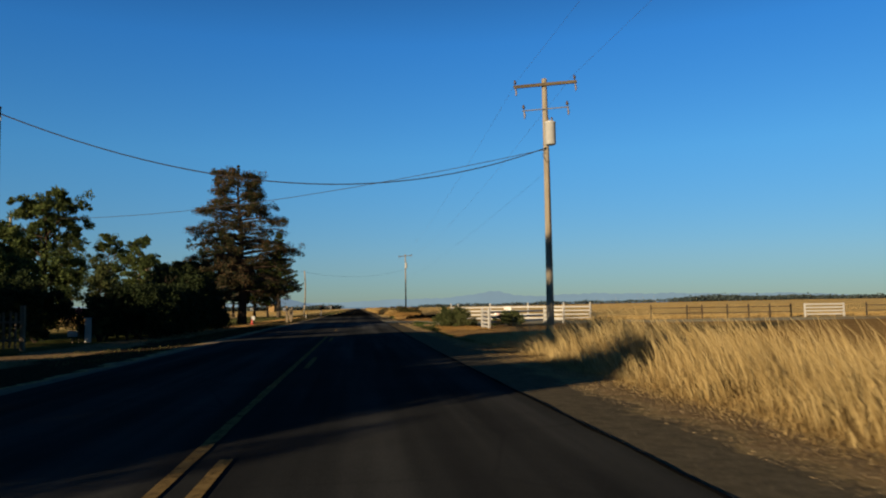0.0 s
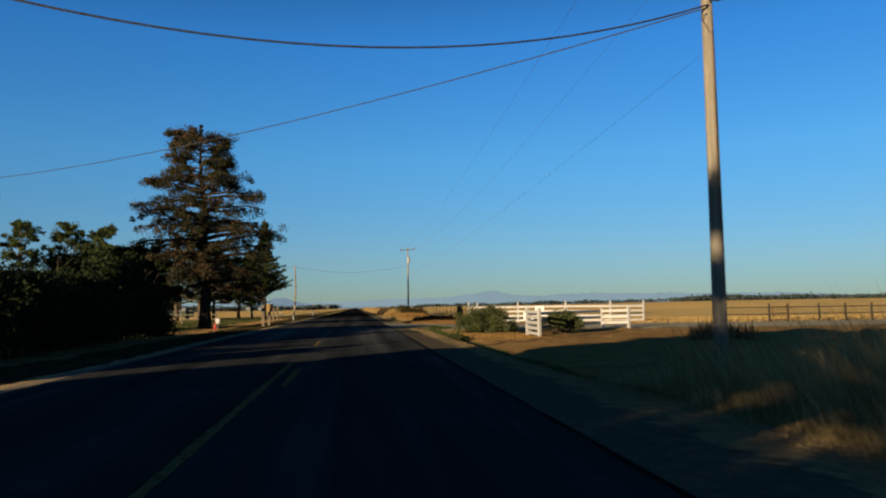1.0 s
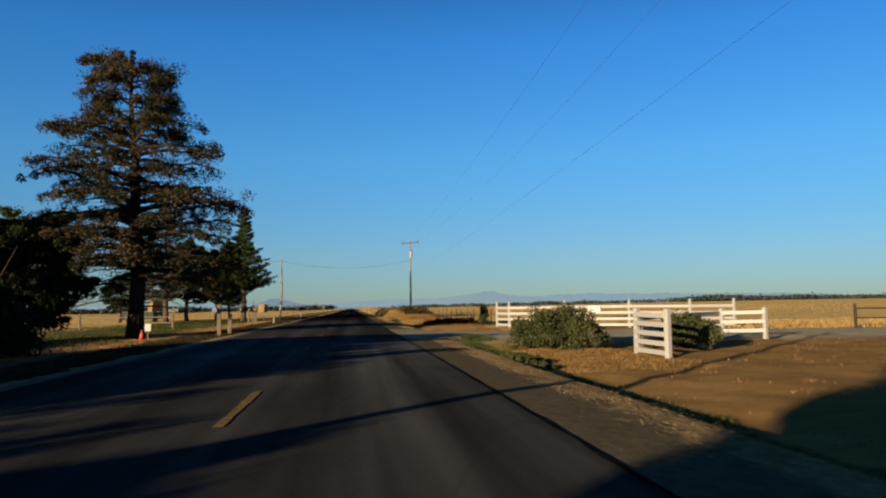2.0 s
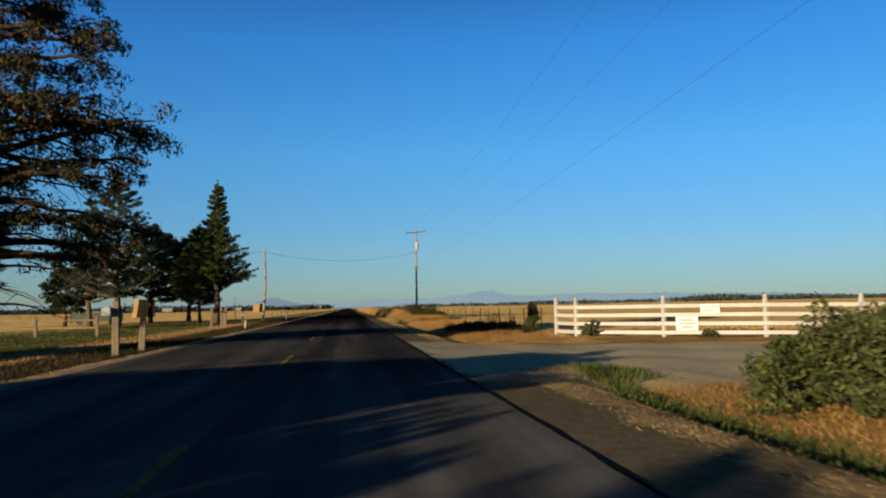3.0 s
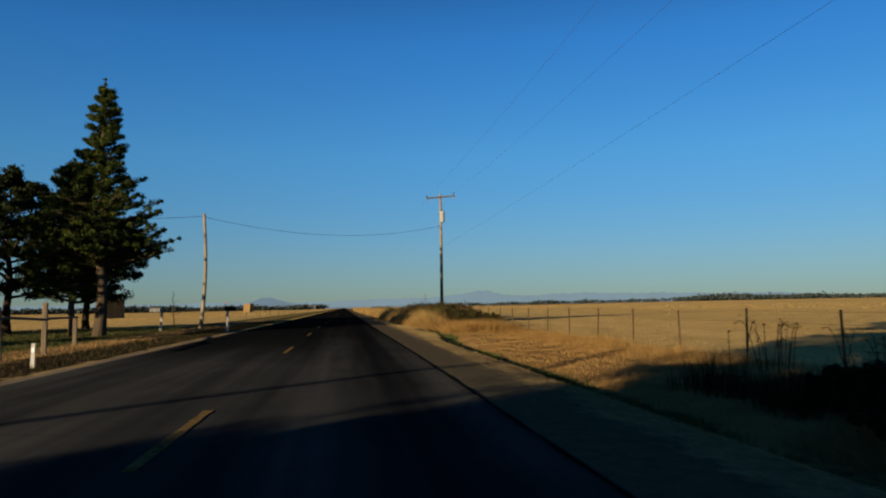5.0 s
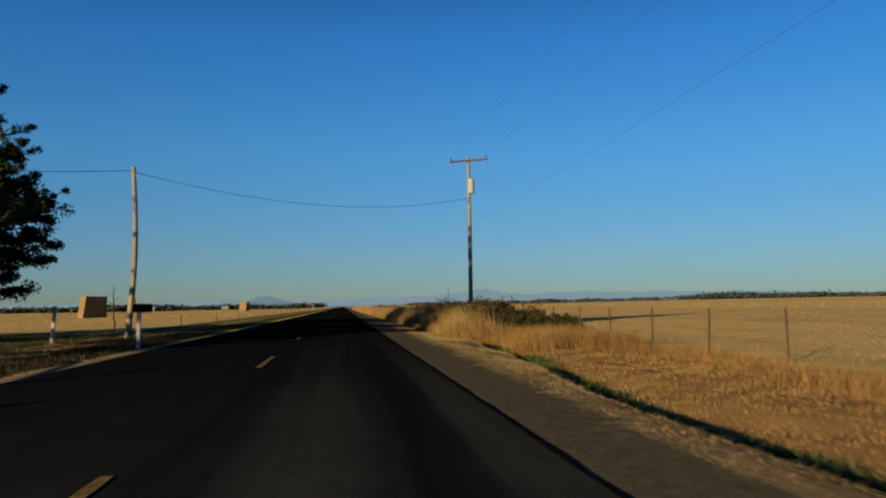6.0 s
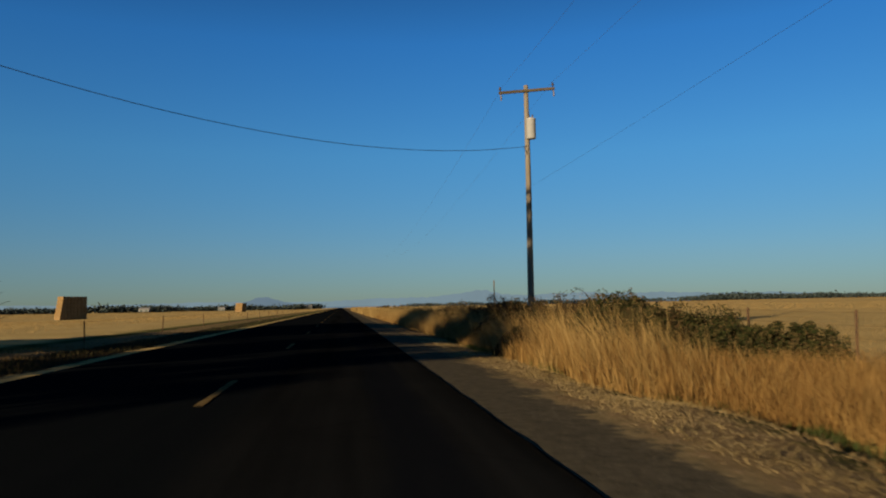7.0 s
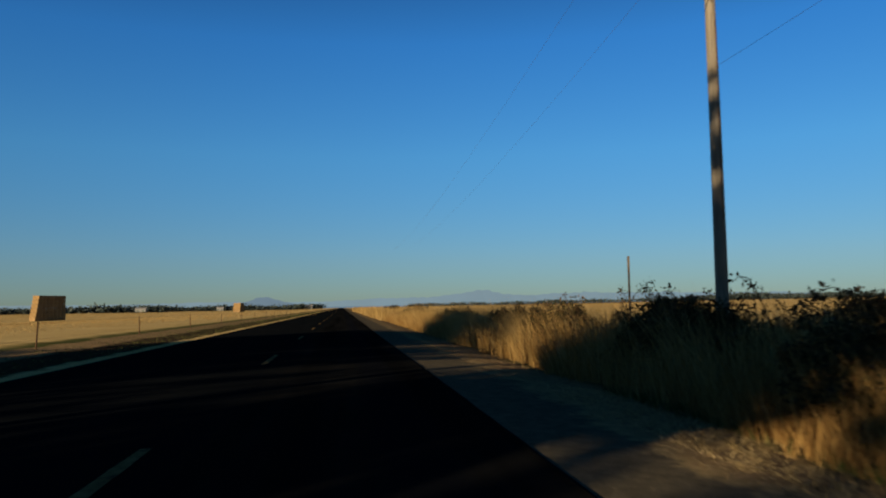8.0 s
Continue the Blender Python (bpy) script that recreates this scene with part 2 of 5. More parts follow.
ALUMINIUM = surface("bare_wire", (0.068, 0.0714, 0.0748), (0.1224, 0.1224, 0.1292), 4, 20, 0.4, 0.1, metal=0.6)
HAY = surface("hay", (0.19, 0.12, 0.05), (0.27, 0.18, 0.085), 1.2, 16, 0.95, 0.9, spread=0.35)
BARK = surface("bark", (0.0221, 0.0159, 0.0115), (0.0486, 0.0354, 0.0256), 2.5, 14, 0.95, 1.0, (4, 4, 0.8))
FIR_BARK = surface("fir_bark", (0.05, 0.038, 0.026), (0.1, 0.078, 0.054), 1.5, 22, 0.9, 0.8, (5, 5, 0.6))
PALE_BARK = surface("pale_bark", (0.11, 0.08, 0.056), (0.19, 0.14, 0.098), 2.5, 14, 0.95, 1.0, (4, 4, 0.8))
RED_PAINT = surface("red_paint", (0.34, 0.0272, 0.0204), (0.4216, 0.0476, 0.034), 3, 20, 0.5, 0.1)
BLACK_PAINT = surface("black_paint", (0.004, 0.004, 0.004), (0.009, 0.009, 0.009), 3, 40, 0.75, 0.2)
GREEN_PAINT = surface("dark_green_paint", (0.0204, 0.034, 0.0238), (0.034, 0.051, 0.034), 3, 20, 0.5, 0.2)
ROOFING = surface("pale_roofing", (0.2, 0.195, 0.185), (0.27, 0.26, 0.25), 1, 12, 0.6, 0.2)
BARN_WALL = surface("barn_wall", (0.16, 0.16, 0.155), (0.22, 0.22, 0.21), 1, 12, 0.7, 0.2)
FADED_RED = surface("faded_red", (0.3264, 0.1197, 0.0925), (0.3808, 0.1958, 0.1632), 6, 30, 0.6, 0.05)
SIGN_FACE = surface("sign_face", (0.4529, 0.4406, 0.4162), (0.4896, 0.4835, 0.459), 2, 20, 0.5, 0.05)

PINE_NEEDLES = leafy("pine_needles", ((0.007, 0.012, 0.005), (0.015, 0.02, 0.009), (0.034, 0.028, 0.013), (0.085, 0.052, 0.028)), thin=0.12)
FIR_NEEDLES = leafy("fir_needles", ((0.01, 0.018, 0.005), (0.024, 0.037, 0.008), (0.056, 0.068, 0.013)), thin=0.15)
CEDAR_NEEDLES = leafy("cedar_needles", ((0.012, 0.022, 0.014), (0.025, 0.04, 0.024), (0.044, 0.06, 0.035)), thin=0.15)
DARK_LEAVES = leafy("dark_leaves", ((0.0054, 0.0095, 0.0041), (0.0136, 0.019, 0.0068), (0.0272, 0.034, 0.0109)), thin=0.12)
WILLOW_LEAVES = leafy("willow_leaves", ((0.0212, 0.0319, 0.0107), (0.0424, 0.0601, 0.0177), (0.0777, 0.0919, 0.0283)), thin=0.3)
HEDGE_LEAVES = leafy("hedge_leaves", ((0.0054, 0.0095, 0.0041), (0.0122, 0.019, 0.0068), (0.0218, 0.0286, 0.0102)), thin=0.1)
SHRUB_LEAVES = leafy("shrub_leaves", ((0.0218, 0.0299, 0.0109), (0.0435, 0.0544, 0.019), (0.0816, 0.0843, 0.0326)), thin=0.25)
BRAMBLE_LEAVES = leafy("bramble_leaves", ((0.0106, 0.0127, 0.0059), (0.0254, 0.0254, 0.0106), (0.0552, 0.0361, 0.0149), (0.0934, 0.0552, 0.0254)), thin=0.2)
# Bramble leaves darkened: the pine's shade in the hollow is in their colour.
SHADED_THICKET = leafy("shaded_thicket_leaves", ((0.006, 0.008, 0.003), (0.016, 0.015, 0.006), (0.034, 0.024, 0.011)), thin=0.1)
DRY_WEEDS = leafy("dry_brown_weeds", ((0.13, 0.07, 0.025), (0.19, 0.107, 0.039), (0.25, 0.147, 0.056)), thin=0.2)
STRAW_BRIGHT = leafy("bleached_straw", ((0.07, 0.049, 0.025), (0.14, 0.1, 0.05), (0.27, 0.2, 0.11)), thin=0.0)
BRAMBLE_GREEN = leafy("green_bramble_leaves", ((0.011, 0.014, 0.005), (0.025, 0.03, 0.009), (0.05, 0.044, 0.016), (0.1, 0.066, 0.028)), thin=0.2)
GOLD_GRASS = leafy("golden_grass", ((0.1591, 0.0988, 0.0329), (0.2652, 0.1769, 0.0636), (0.3395, 0.2393, 0.0965)), thin=0.3)
BROWN_GRASS = leafy("brown_grass", ((0.0969, 0.051, 0.0215), (0.1734, 0.0994, 0.0433), (0.2448, 0.1581, 0.0765)), thin=0.25)
GREEN_GRASS = leafy("green_grass", ((0.0204, 0.0357, 0.0077), (0.0408, 0.0612, 0.0153), (0.0816, 0.0867, 0.0281)), thin=0.3)
MATTED = leafy("matted_weeds", ((0.1641, 0.095, 0.0328), (0.2133, 0.1288, 0.0461), (0.2543, 0.161, 0.0605)), thin=0.2)
STRAW_PALE = leafy("pale_straw_grass", ((0.14, 0.089, 0.034), (0.23, 0.158, 0.064), (0.31, 0.228, 0.1)), thin=0.25)
PALE_STALK = leafy("pale_stalks", ((0.21, 0.146, 0.058), (0.32, 0.235, 0.1), (0.41, 0.315, 0.15)), thin=0.25)
STRAW_GRASS = leafy("straw_grass", ((0.118, 0.062, 0.0185), (0.208, 0.12, 0.0375), (0.298, 0.189, 0.066)), thin=0.25)
DARK_WEEDS = leafy("dark_weeds", ((0.008, 0.01, 0.004), (0.02, 0.018, 0.008), (0.055, 0.038, 0.017)), thin=0.2)
WEEDS = leafy("mixed_weeds", ((0.018, 0.028, 0.008), (0.046, 0.052, 0.016), (0.11, 0.092, 0.036)), thin=0.25)
STRAW = leafy("straw_litter", ((0.051, 0.0331, 0.0161), (0.102, 0.0663, 0.0321), (0.153, 0.1046, 0.0505)), thin=0.0)
PEBBLES = leafy("pebbles", ((0.02, 0.016, 0.012), (0.06, 0.05, 0.036), (0.14, 0.115, 0.08)), thin=0.0)
# Distance haze is mixed into these leaves as a grey-blue tint.
FAR_TREES = leafy("far_trees", ((0.022, 0.032, 0.032), (0.03, 0.041, 0.04), (0.042, 0.05, 0.045)), thin=0.0)
# Ridge and hill give off their own blue, in place of real haze.
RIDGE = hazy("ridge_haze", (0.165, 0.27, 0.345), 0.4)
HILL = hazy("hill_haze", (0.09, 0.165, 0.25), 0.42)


# ---------------------------------------------------------------- mesh helpers
def mesh_from(name, verts, faces, material, smooth=False):
    me = bpy.data.meshes.new(name)
    me.from_pydata([tuple(map(float, p)) for p in verts], [], [tuple(map(int, f)) for f in faces])
    me.materials.append(material)
    if smooth:
        me.polygons.foreach_set("use_smooth", [True] * len(me.polygons))
    me.update()
    return me


def mesh_arrays(name, verts, quads, tris, material):
    """A large mesh straight from arrays: verts (n, 3), quads (a, 4), tris (b, 3)."""
    me = bpy.data.meshes.new(name)
    quads, tris = np.asarray(quads, int).reshape(-1, 4), np.asarray(tris, int).reshape(-1, 3)
    loops = np.concatenate([quads.ravel(), tris.ravel()])
    starts = np.concatenate([np.arange(len(quads)) * 4, len(quads) * 4 + np.arange(len(tris)) * 3])
    me.vertices.add(len(verts)), me.loops.add(len(loops)), me.polygons.add(len(starts))
    me.vertices.foreach_set("co", np.asarray(verts, np.float32).ravel())
    me.loops.foreach_set("vertex_index", loops.astype(np.int32))
    me.polygons.foreach_set("loop_start", starts.astype(np.int32))
    me.materials.append(material)
    me.update(calc_edges=True)
    me.validate()
    return me


def part(name, data, parent, label="", m=None):
    ob = new(name, data)
    ob.parent = parent
    if m is not None:
        ob.matrix_basis = m
    return tagged(ob, label)


def thing(name, label, category, m=None, group="", kind=""):
    ob = new(name)
    ob.empty_display_size = 0.2
    if m is not None:
        ob.matrix_basis = m
    return tagged(ob, label, category, group, kind)


def tube(points, radii, sides=6, cap=True):
    """Verts and faces of a tapering tube along points."""
    pts = [Vector(p) for p in points]
    verts, faces = [], []
    for i, p in enumerate(pts):
        d = (pts[min(i + 1, len(pts) - 1)] - pts[max(i - 1, 0)]).normalized()
        a = d.orthogonal().normalized() if abs(d.z) > 0.99 else Vector((0, 0, 1)).cross(d).normalized()
        b = d.cross(a)
        for k in range(sides):
            w = 2 * math.pi * k / sides
            verts.append(p + (a * math.cos(w) + b * math.sin(w)) * radii[i])
    for i in range(len(pts) - 1):
        for k in range(sides):
            q = (k + 1) % sides
            faces.append((i * sides + k, i * sides + q, (i + 1) * sides + q, (i + 1) * sides + k))
    if cap:
        faces.append(tuple(range(sides))[::-1])
        faces.append(tuple((len(pts) - 1) * sides + k for k in range(sides)))
    return verts, faces


def join(pieces):
    verts, faces = [], []
    for v, f in pieces:
        k = len(verts)
        verts += list(v)
        faces += [tuple(i + k for i in q) for q in f]
    return verts, faces


def block(name, sx, sy, sz, material, bevel=0.01, base=True):
    """A bevelled block, its foot at z 0 (or its middle)."""
    bm = bmesh.new()
    bmesh.ops.create_cube(bm, size=1, matrix=Matrix.Translation((0, 0, sz / 2 if base else 0)) @ Matrix.Diagonal((sx, sy, sz, 1)))
    if bevel:
        bmesh.ops.bevel(bm, geom=bm.edges[:], offset=bevel, segments=1, affect="EDGES")
    me = bpy.data.meshes.new(name)
    bm.to_mesh(me), bm.free()
    me.materials.append(material)
    return me


def beam(name, a, b, w, h, material, bevel=0.006):
    """A board of width w and height h from a to b."""
    a, b = Vector(a), Vector(b)
    me = block(name, (b - a).length, w, h, material, bevel, False)
    d = (b - a).normalized()
    side = Vector((0, 0, 1)).cross(d).normalized()
    r = Matrix((d, side, d.cross(side))).transposed().to_4x4()
    return me, Matrix.Translation((a + b) / 2) @ r


def quads_at(rng, pts, size, long=1.0, flat=0.0):
    """Small diamond leaves at pts, turned at random."""
    n = len(pts)
    a = rng.normal(size=(n, 3))
    a[:, 2] *= 1 - flat
    a /= np.linalg.norm(a, axis=1)[:, None] + 1e-9
    b = np.cross(a, rng.normal(size=(n, 3)))
    b /= np.linalg.norm(b, axis=1)[:, None] + 1e-9
    s = (size * rng.uniform(0.6, 1.4, n))[:, None]
    v = np.stack([pts - a * s * long, pts + b * s * 0.5, pts + a * s * long, pts - b * s * 0.5], 1).reshape(-1, 3)
    return v, np.arange(n * 4).reshape(-1, 4)


def foliage(name, rng, centres, radii, per, size, material, long=1.0, squash=0.75):
    """Clumps of leaves: per leaves round each centre, thicker towards its middle."""
    c = np.repeat(np.asarray(centres, float), per, 0)
    r = np.repeat(np.asarray(radii, float), per)[:, None]
    d = rng.normal(size=c.shape)
    d /= np.linalg.norm(d, axis=1)[:, None]
    pts = c + d * r * rng.uniform(0.15, 1, (len(c), 1)) ** 0.6 * np.array([1, 1, squash])
    v, q = quads_at(rng, pts, size, long)
    return mesh_arrays(name, v, q, [], material)


def ground_z(x, y):
    """The lie of the land: verge, ditch and lower fields by the right of the road, a nearly level left side."""
    x, y = np.asarray(x, float), np.asarray(y, float)
    right = np.interp(x, [3.3, 3.6, 5.2, 6.2, 6.8, 8.0, 30], [-0.022, -0.024, -0.1, -0.42, -0.42, -0.36, -0.4])
    drive = np.interp(x, [3.3, 3.6, 9, 30], [-0.022, -0.024, -0.22, -0.4])
    field = np.interp(x, [3.3, 3.6, 5.2, 6.6, 8.0, 30], [-0.022, -0.024, -0.1, -0.25, -0.34, -0.4])
    end = np.clip((y - 129) / 5, 0, 1)   # the ditch runs out where the tall grass begins
    f = np.maximum(np.clip((32 - y) / 6, 0, 1), end)
    right = right * (1 - f) + field * f
    wide = 1.0 * np.clip((y - 112) / 10, 0, 1)
    bank = np.interp(x - wide * np.clip((x - 4.5) / 0.8, 0, 1), [3.3, 3.6, 5.35, 5.75, 6.3, 7.4, 30], [-0.022, -0.024, -0.1, -0.4, -0.42, -0.3, -0.4])
    e = np.clip((y - 76) / 4, 0, 1) * (0.75 + 0.25 * np.sin(y * 0.8) * np.sin(y * 0.31)) * (1 - end)
    right = right * (1 - e) + bank * e
    k = np.clip((y - 59) / 4, 0, 1) * np.clip((78 - y) / 4, 0, 1)
    right = right * (1 - k) + drive * k
    left = np.interp(x, [-90, -60, -28, -6, -4.2, -3.8], [-1.5, -1.0, -0.3, -0.15, -0.06, -0.05])
    rough = np.sin(x * 1.3 + y * 0.37) * np.sin(y * 0.9 - x * 0.51) * 0.04 + np.sin(x * 3.1 + 1.7) * np.sin(y * 2.3 + x) * 0.025
    lump = np.sin(x * 4.1 + np.sin(y * 1.7) * 1.3) * np.sin(y * 3.3 + np.sin(x * 2.3) * 1.1) * 0.05 + np.sin(x * 7.3 - y * 2.1) * np.sin(y * 6.1 + x) * 0.02
    rough = rough + lump * np.clip((x - 6.3) / 0.8, 0, 1) * np.clip((12.2 - x) / 1.5, 0, 1) * np.clip((y - 75) / 3, 0, 1)
    calm = np.clip((np.abs(x + 0.3) - 5.4) / 2, 0, 1) * np.clip((260 - y) / 60, 0, 1) * np.clip((34 - np.abs(x)) / 8, 0, 1)
    rise = 4.5 * np.clip((x - 60) / 500, 0, 1) * np.clip((y - 150) / 700, 0, 1)   # the plain lifts gently towards the far woods
    return np.where(x > 0, right, left) + rough * calm + rise


gz = lambda x, y: float(ground_z(x, y))


# ---------------------------------------------------------------- ground, road
def build_ground():
    xs = np.unique(np.concatenate([np.linspace(-4000, -200, 14), np.linspace(-200, -30, 18), np.linspace(-30, -8, 34), np.linspace(-8, 9, 86), np.linspace(9, 30, 40), np.linspace(30, 200, 20), np.linspace(200, 4000, 14)]))
    ys = np.unique(np.concatenate([np.linspace(-300, -20, 12), np.linspace(-20, 200, 360), np.linspace(200, 320, 40), np.linspace(320, 4700, 30)]))
    gx, gy = np.meshgrid(xs, ys)
    v = np.stack([gx, gy, ground_z(gx, gy)], -1).reshape(-1, 3)
    nx = len(xs)
    i = (np.arange(len(ys) - 1)[:, None] * nx + np.arange(nx - 1)).ravel()
    me = mesh_arrays("ground", v, np.stack([i, i + 1, i + nx + 1, i + nx], 1), [], GROUND)
    me.polygons.foreach_set("use_smooth", [True] * len(me.polygons))
    return tagged(new("ground", me), "dry farmland with gravel verges, brown earth and mown golden stubble", "ground", kind="structure")


def road_edge(y, side):
    w = 0.02 * math.sin(y * 0.13 + side) + 0.004 * math.sin(y * 1.9 + 2 * side) + 0.004 * math.sin(y * 4.3)
    return (3.5 + w + 0.1 * min(1, max(0, (20 - y) / 15))) if side > 0 else (-4.0 + w)


def build_road():
    ys = [-80 + 0.5 * i for i in range(800)] + [320 + 40 * i for i in range(1, 100)]
    verts, faces = [], []
    for y in ys:
        a, b = road_edge(y, -1), road_edge(y, 1)
        verts += [(a - 0.06, y, -0.12), (a, y, -0.015), (a + 1.2, y, 0.0), (-0.3, y, 0.012), (b - 1.2, y, 0.0), (b, y, -0.015), (b + 0.06, y, -0.12)]
    for i in range(len(ys) - 1):
        for k in range(6):
            faces.append((i * 7 + k, i * 7 + k + 1, i * 7 + 7 + k + 1, i * 7 + 7 + k))
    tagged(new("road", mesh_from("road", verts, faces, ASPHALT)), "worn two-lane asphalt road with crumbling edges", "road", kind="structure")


def strip(name, y0, y1, x, half, z, material, step=0.4):
    n = max(2, int((y1 - y0) / step) + 1)
    verts, faces = [], []
    for i in range(n):
        y = y0 + (y1 - y0) * i / (n - 1)
        w = half * (1 + 0.12 * math.sin(y * 7.1) + 0.1 * math.sin(y * 17.3))
        verts += [(x - w, y, z), (x + w, y, z)]
    for i in range(n - 1):
        faces.append((2 * i, 2 * i + 1, 2 * i + 3, 2 * i + 2))
    return mesh_from(name, verts, faces, material)


def build_markings():
    tagged(new("center_line", strip("center_line", -80, 32.2, -0.03, 0.055, 0.018, PAINT_LINE)), "faded solid yellow centre line on the asphalt", "road marking", kind="structure")
    for k in range(-5, 40):
        y = 16.8 + 12.3 * k if k < 7 else 105.1 + 12.8 * (k - 7)
        x = 0.25 if y < 36 or y > 137 else 0.08
        tagged(new("lane_dash", strip("lane_dash", y - 1.65, y + 1.65, x, 0.055, 0.018, PAINT_LINE)), "worn yellow centre dash on the asphalt", "road marking", "centre dashes", "structure")
    n, verts, faces = 700, [], []
    for i in range(n):
        y = -40 + 0.35 * i
        x = road_edge(y, 1) - 0.05 + 0.004 * math.sin(y * 2.3) + 0.005 * math.sin(y * 5.9)
        w = 0.02 + 0.012 * math.sin(y * 3.3) * math.sin(y * 0.61)
        verts += [(x - w, y, -0.006), (x + w, y, -0.006)]
        if i:
            faces.append((2 * i - 2, 2 * i - 1, 2 * i + 1, 2 * i))
    tagged(new("tar_seam", mesh_from("tar_seam", verts, faces, TAR)), "dark cracked seam along the edge of the asphalt", "road edge", kind="structure")


build_ground(), build_road(), build_markings()


# ---------------------------------------------------------------- distance
def ridge(name, label, y, peaks, base, material):
    """A far range: a sum of low swells (bearing in degrees from the road, height, width in degrees)."""
    verts, faces, n = [], [], 400
    for i in range(n):
        b = -40 + 90 * i / (n - 1)
        x = y * math.tan(radians(b))
        h = base + sum(a * math.exp(-((b - c) / w) ** 2) for c, a, w in peaks)
        h *= 1 + 0.06 * math.sin(b * 5.1) * math.sin(b * 2.7) + 0.015 * math.sin(b * 19)
        verts += [(x, y, -5), (x, y + 5, max(h, 2)), (x, y + 160, max(h, 2) * 0.8)]
        if i:
            k = 3 * i
            faces += [(k - 3, k, k + 1, k - 2), (k - 2, k + 1, k + 2, k - 1)]
    tagged(new(name, mesh_from(name, verts, faces, material)), label, "backdrop", kind="structure")


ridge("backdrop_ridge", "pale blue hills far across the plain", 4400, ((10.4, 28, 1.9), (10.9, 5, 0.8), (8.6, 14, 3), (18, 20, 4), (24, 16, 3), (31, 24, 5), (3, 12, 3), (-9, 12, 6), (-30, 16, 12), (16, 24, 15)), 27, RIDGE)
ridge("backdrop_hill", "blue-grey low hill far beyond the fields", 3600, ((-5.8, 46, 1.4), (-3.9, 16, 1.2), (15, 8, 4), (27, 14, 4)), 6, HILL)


def far_trees(name, label, a, b, n, height, seed):
    rng = np.random.default_rng(seed)
    t = rng.uniform(0, 1, n)
    group = 0.7 + 0.3 * np.abs(np.sin(t * 23) * np.sin(t * 7.3 + 1))
    h = height * group * rng.uniform(0.72, 1.05, n)
    c = np.stack([a[0] + (b[0] - a[0]) * t + rng.normal(0, 5, n), a[1] + (b[1] - a[1]) * t + rng.normal(0, 8, n), h * 0.5 - 0.4], 1)
    c[:, 2] += ground_z(c[:, 0], c[:, 1]) + 0.4
    c = np.repeat(c, 14, 0)
    hh = np.repeat(h, 14)
    pts = c + rng.normal(size=c.shape) * np.stack([hh * 0.5, hh * 0.5, hh * 0.22], 1)
    v, q = quads_at(rng, pts, np.maximum(hh * 0.28, 1.0), 0.8)
    tagged(new(name, mesh_arrays(name, v, q, [], FAR_TREES)), label, "trees", kind="stuff")


far_trees("far_woods", "dark belt of trees on the far side of the stubble", (520, 1150), (1500, 1080), 2600, 10, 3)
far_trees("far_woods", "low hedge line far across the plain", (120, 1500), (620, 1250), 500, 8, 4)
far_trees("far_woods", "dark trees along the far edge of the hay field", (-900, 900), (-230, 1150), 1500, 10, 5)
far_trees("far_woods", "low trees at the end of the hay field", (-330, 1350), (-40, 1500), 520, 11, 6)


# ---------------------------------------------------------------- poles and wires
def bent_pole(h, r0, r1, bow=(0, 0), n=10):
    pts, rad = [], []
    for i in range(n + 1):
        t = i / n
        pts.append((bow[0] * math.sin(math.pi * t), bow[1] * math.sin(math.pi * t), h * t - (0.4 if i == 0 else 0)))
        rad.append(r0 + (r1 - r0) * t)
    return tube(pts, rad, 12)


def lathe(profile, sides=14):
    """A turned shape from (radius, z) pairs."""
    pts, rad = [(0, 0, z) for r, z in profile], [r for r, z in profile]
    return tube(pts, rad, sides)


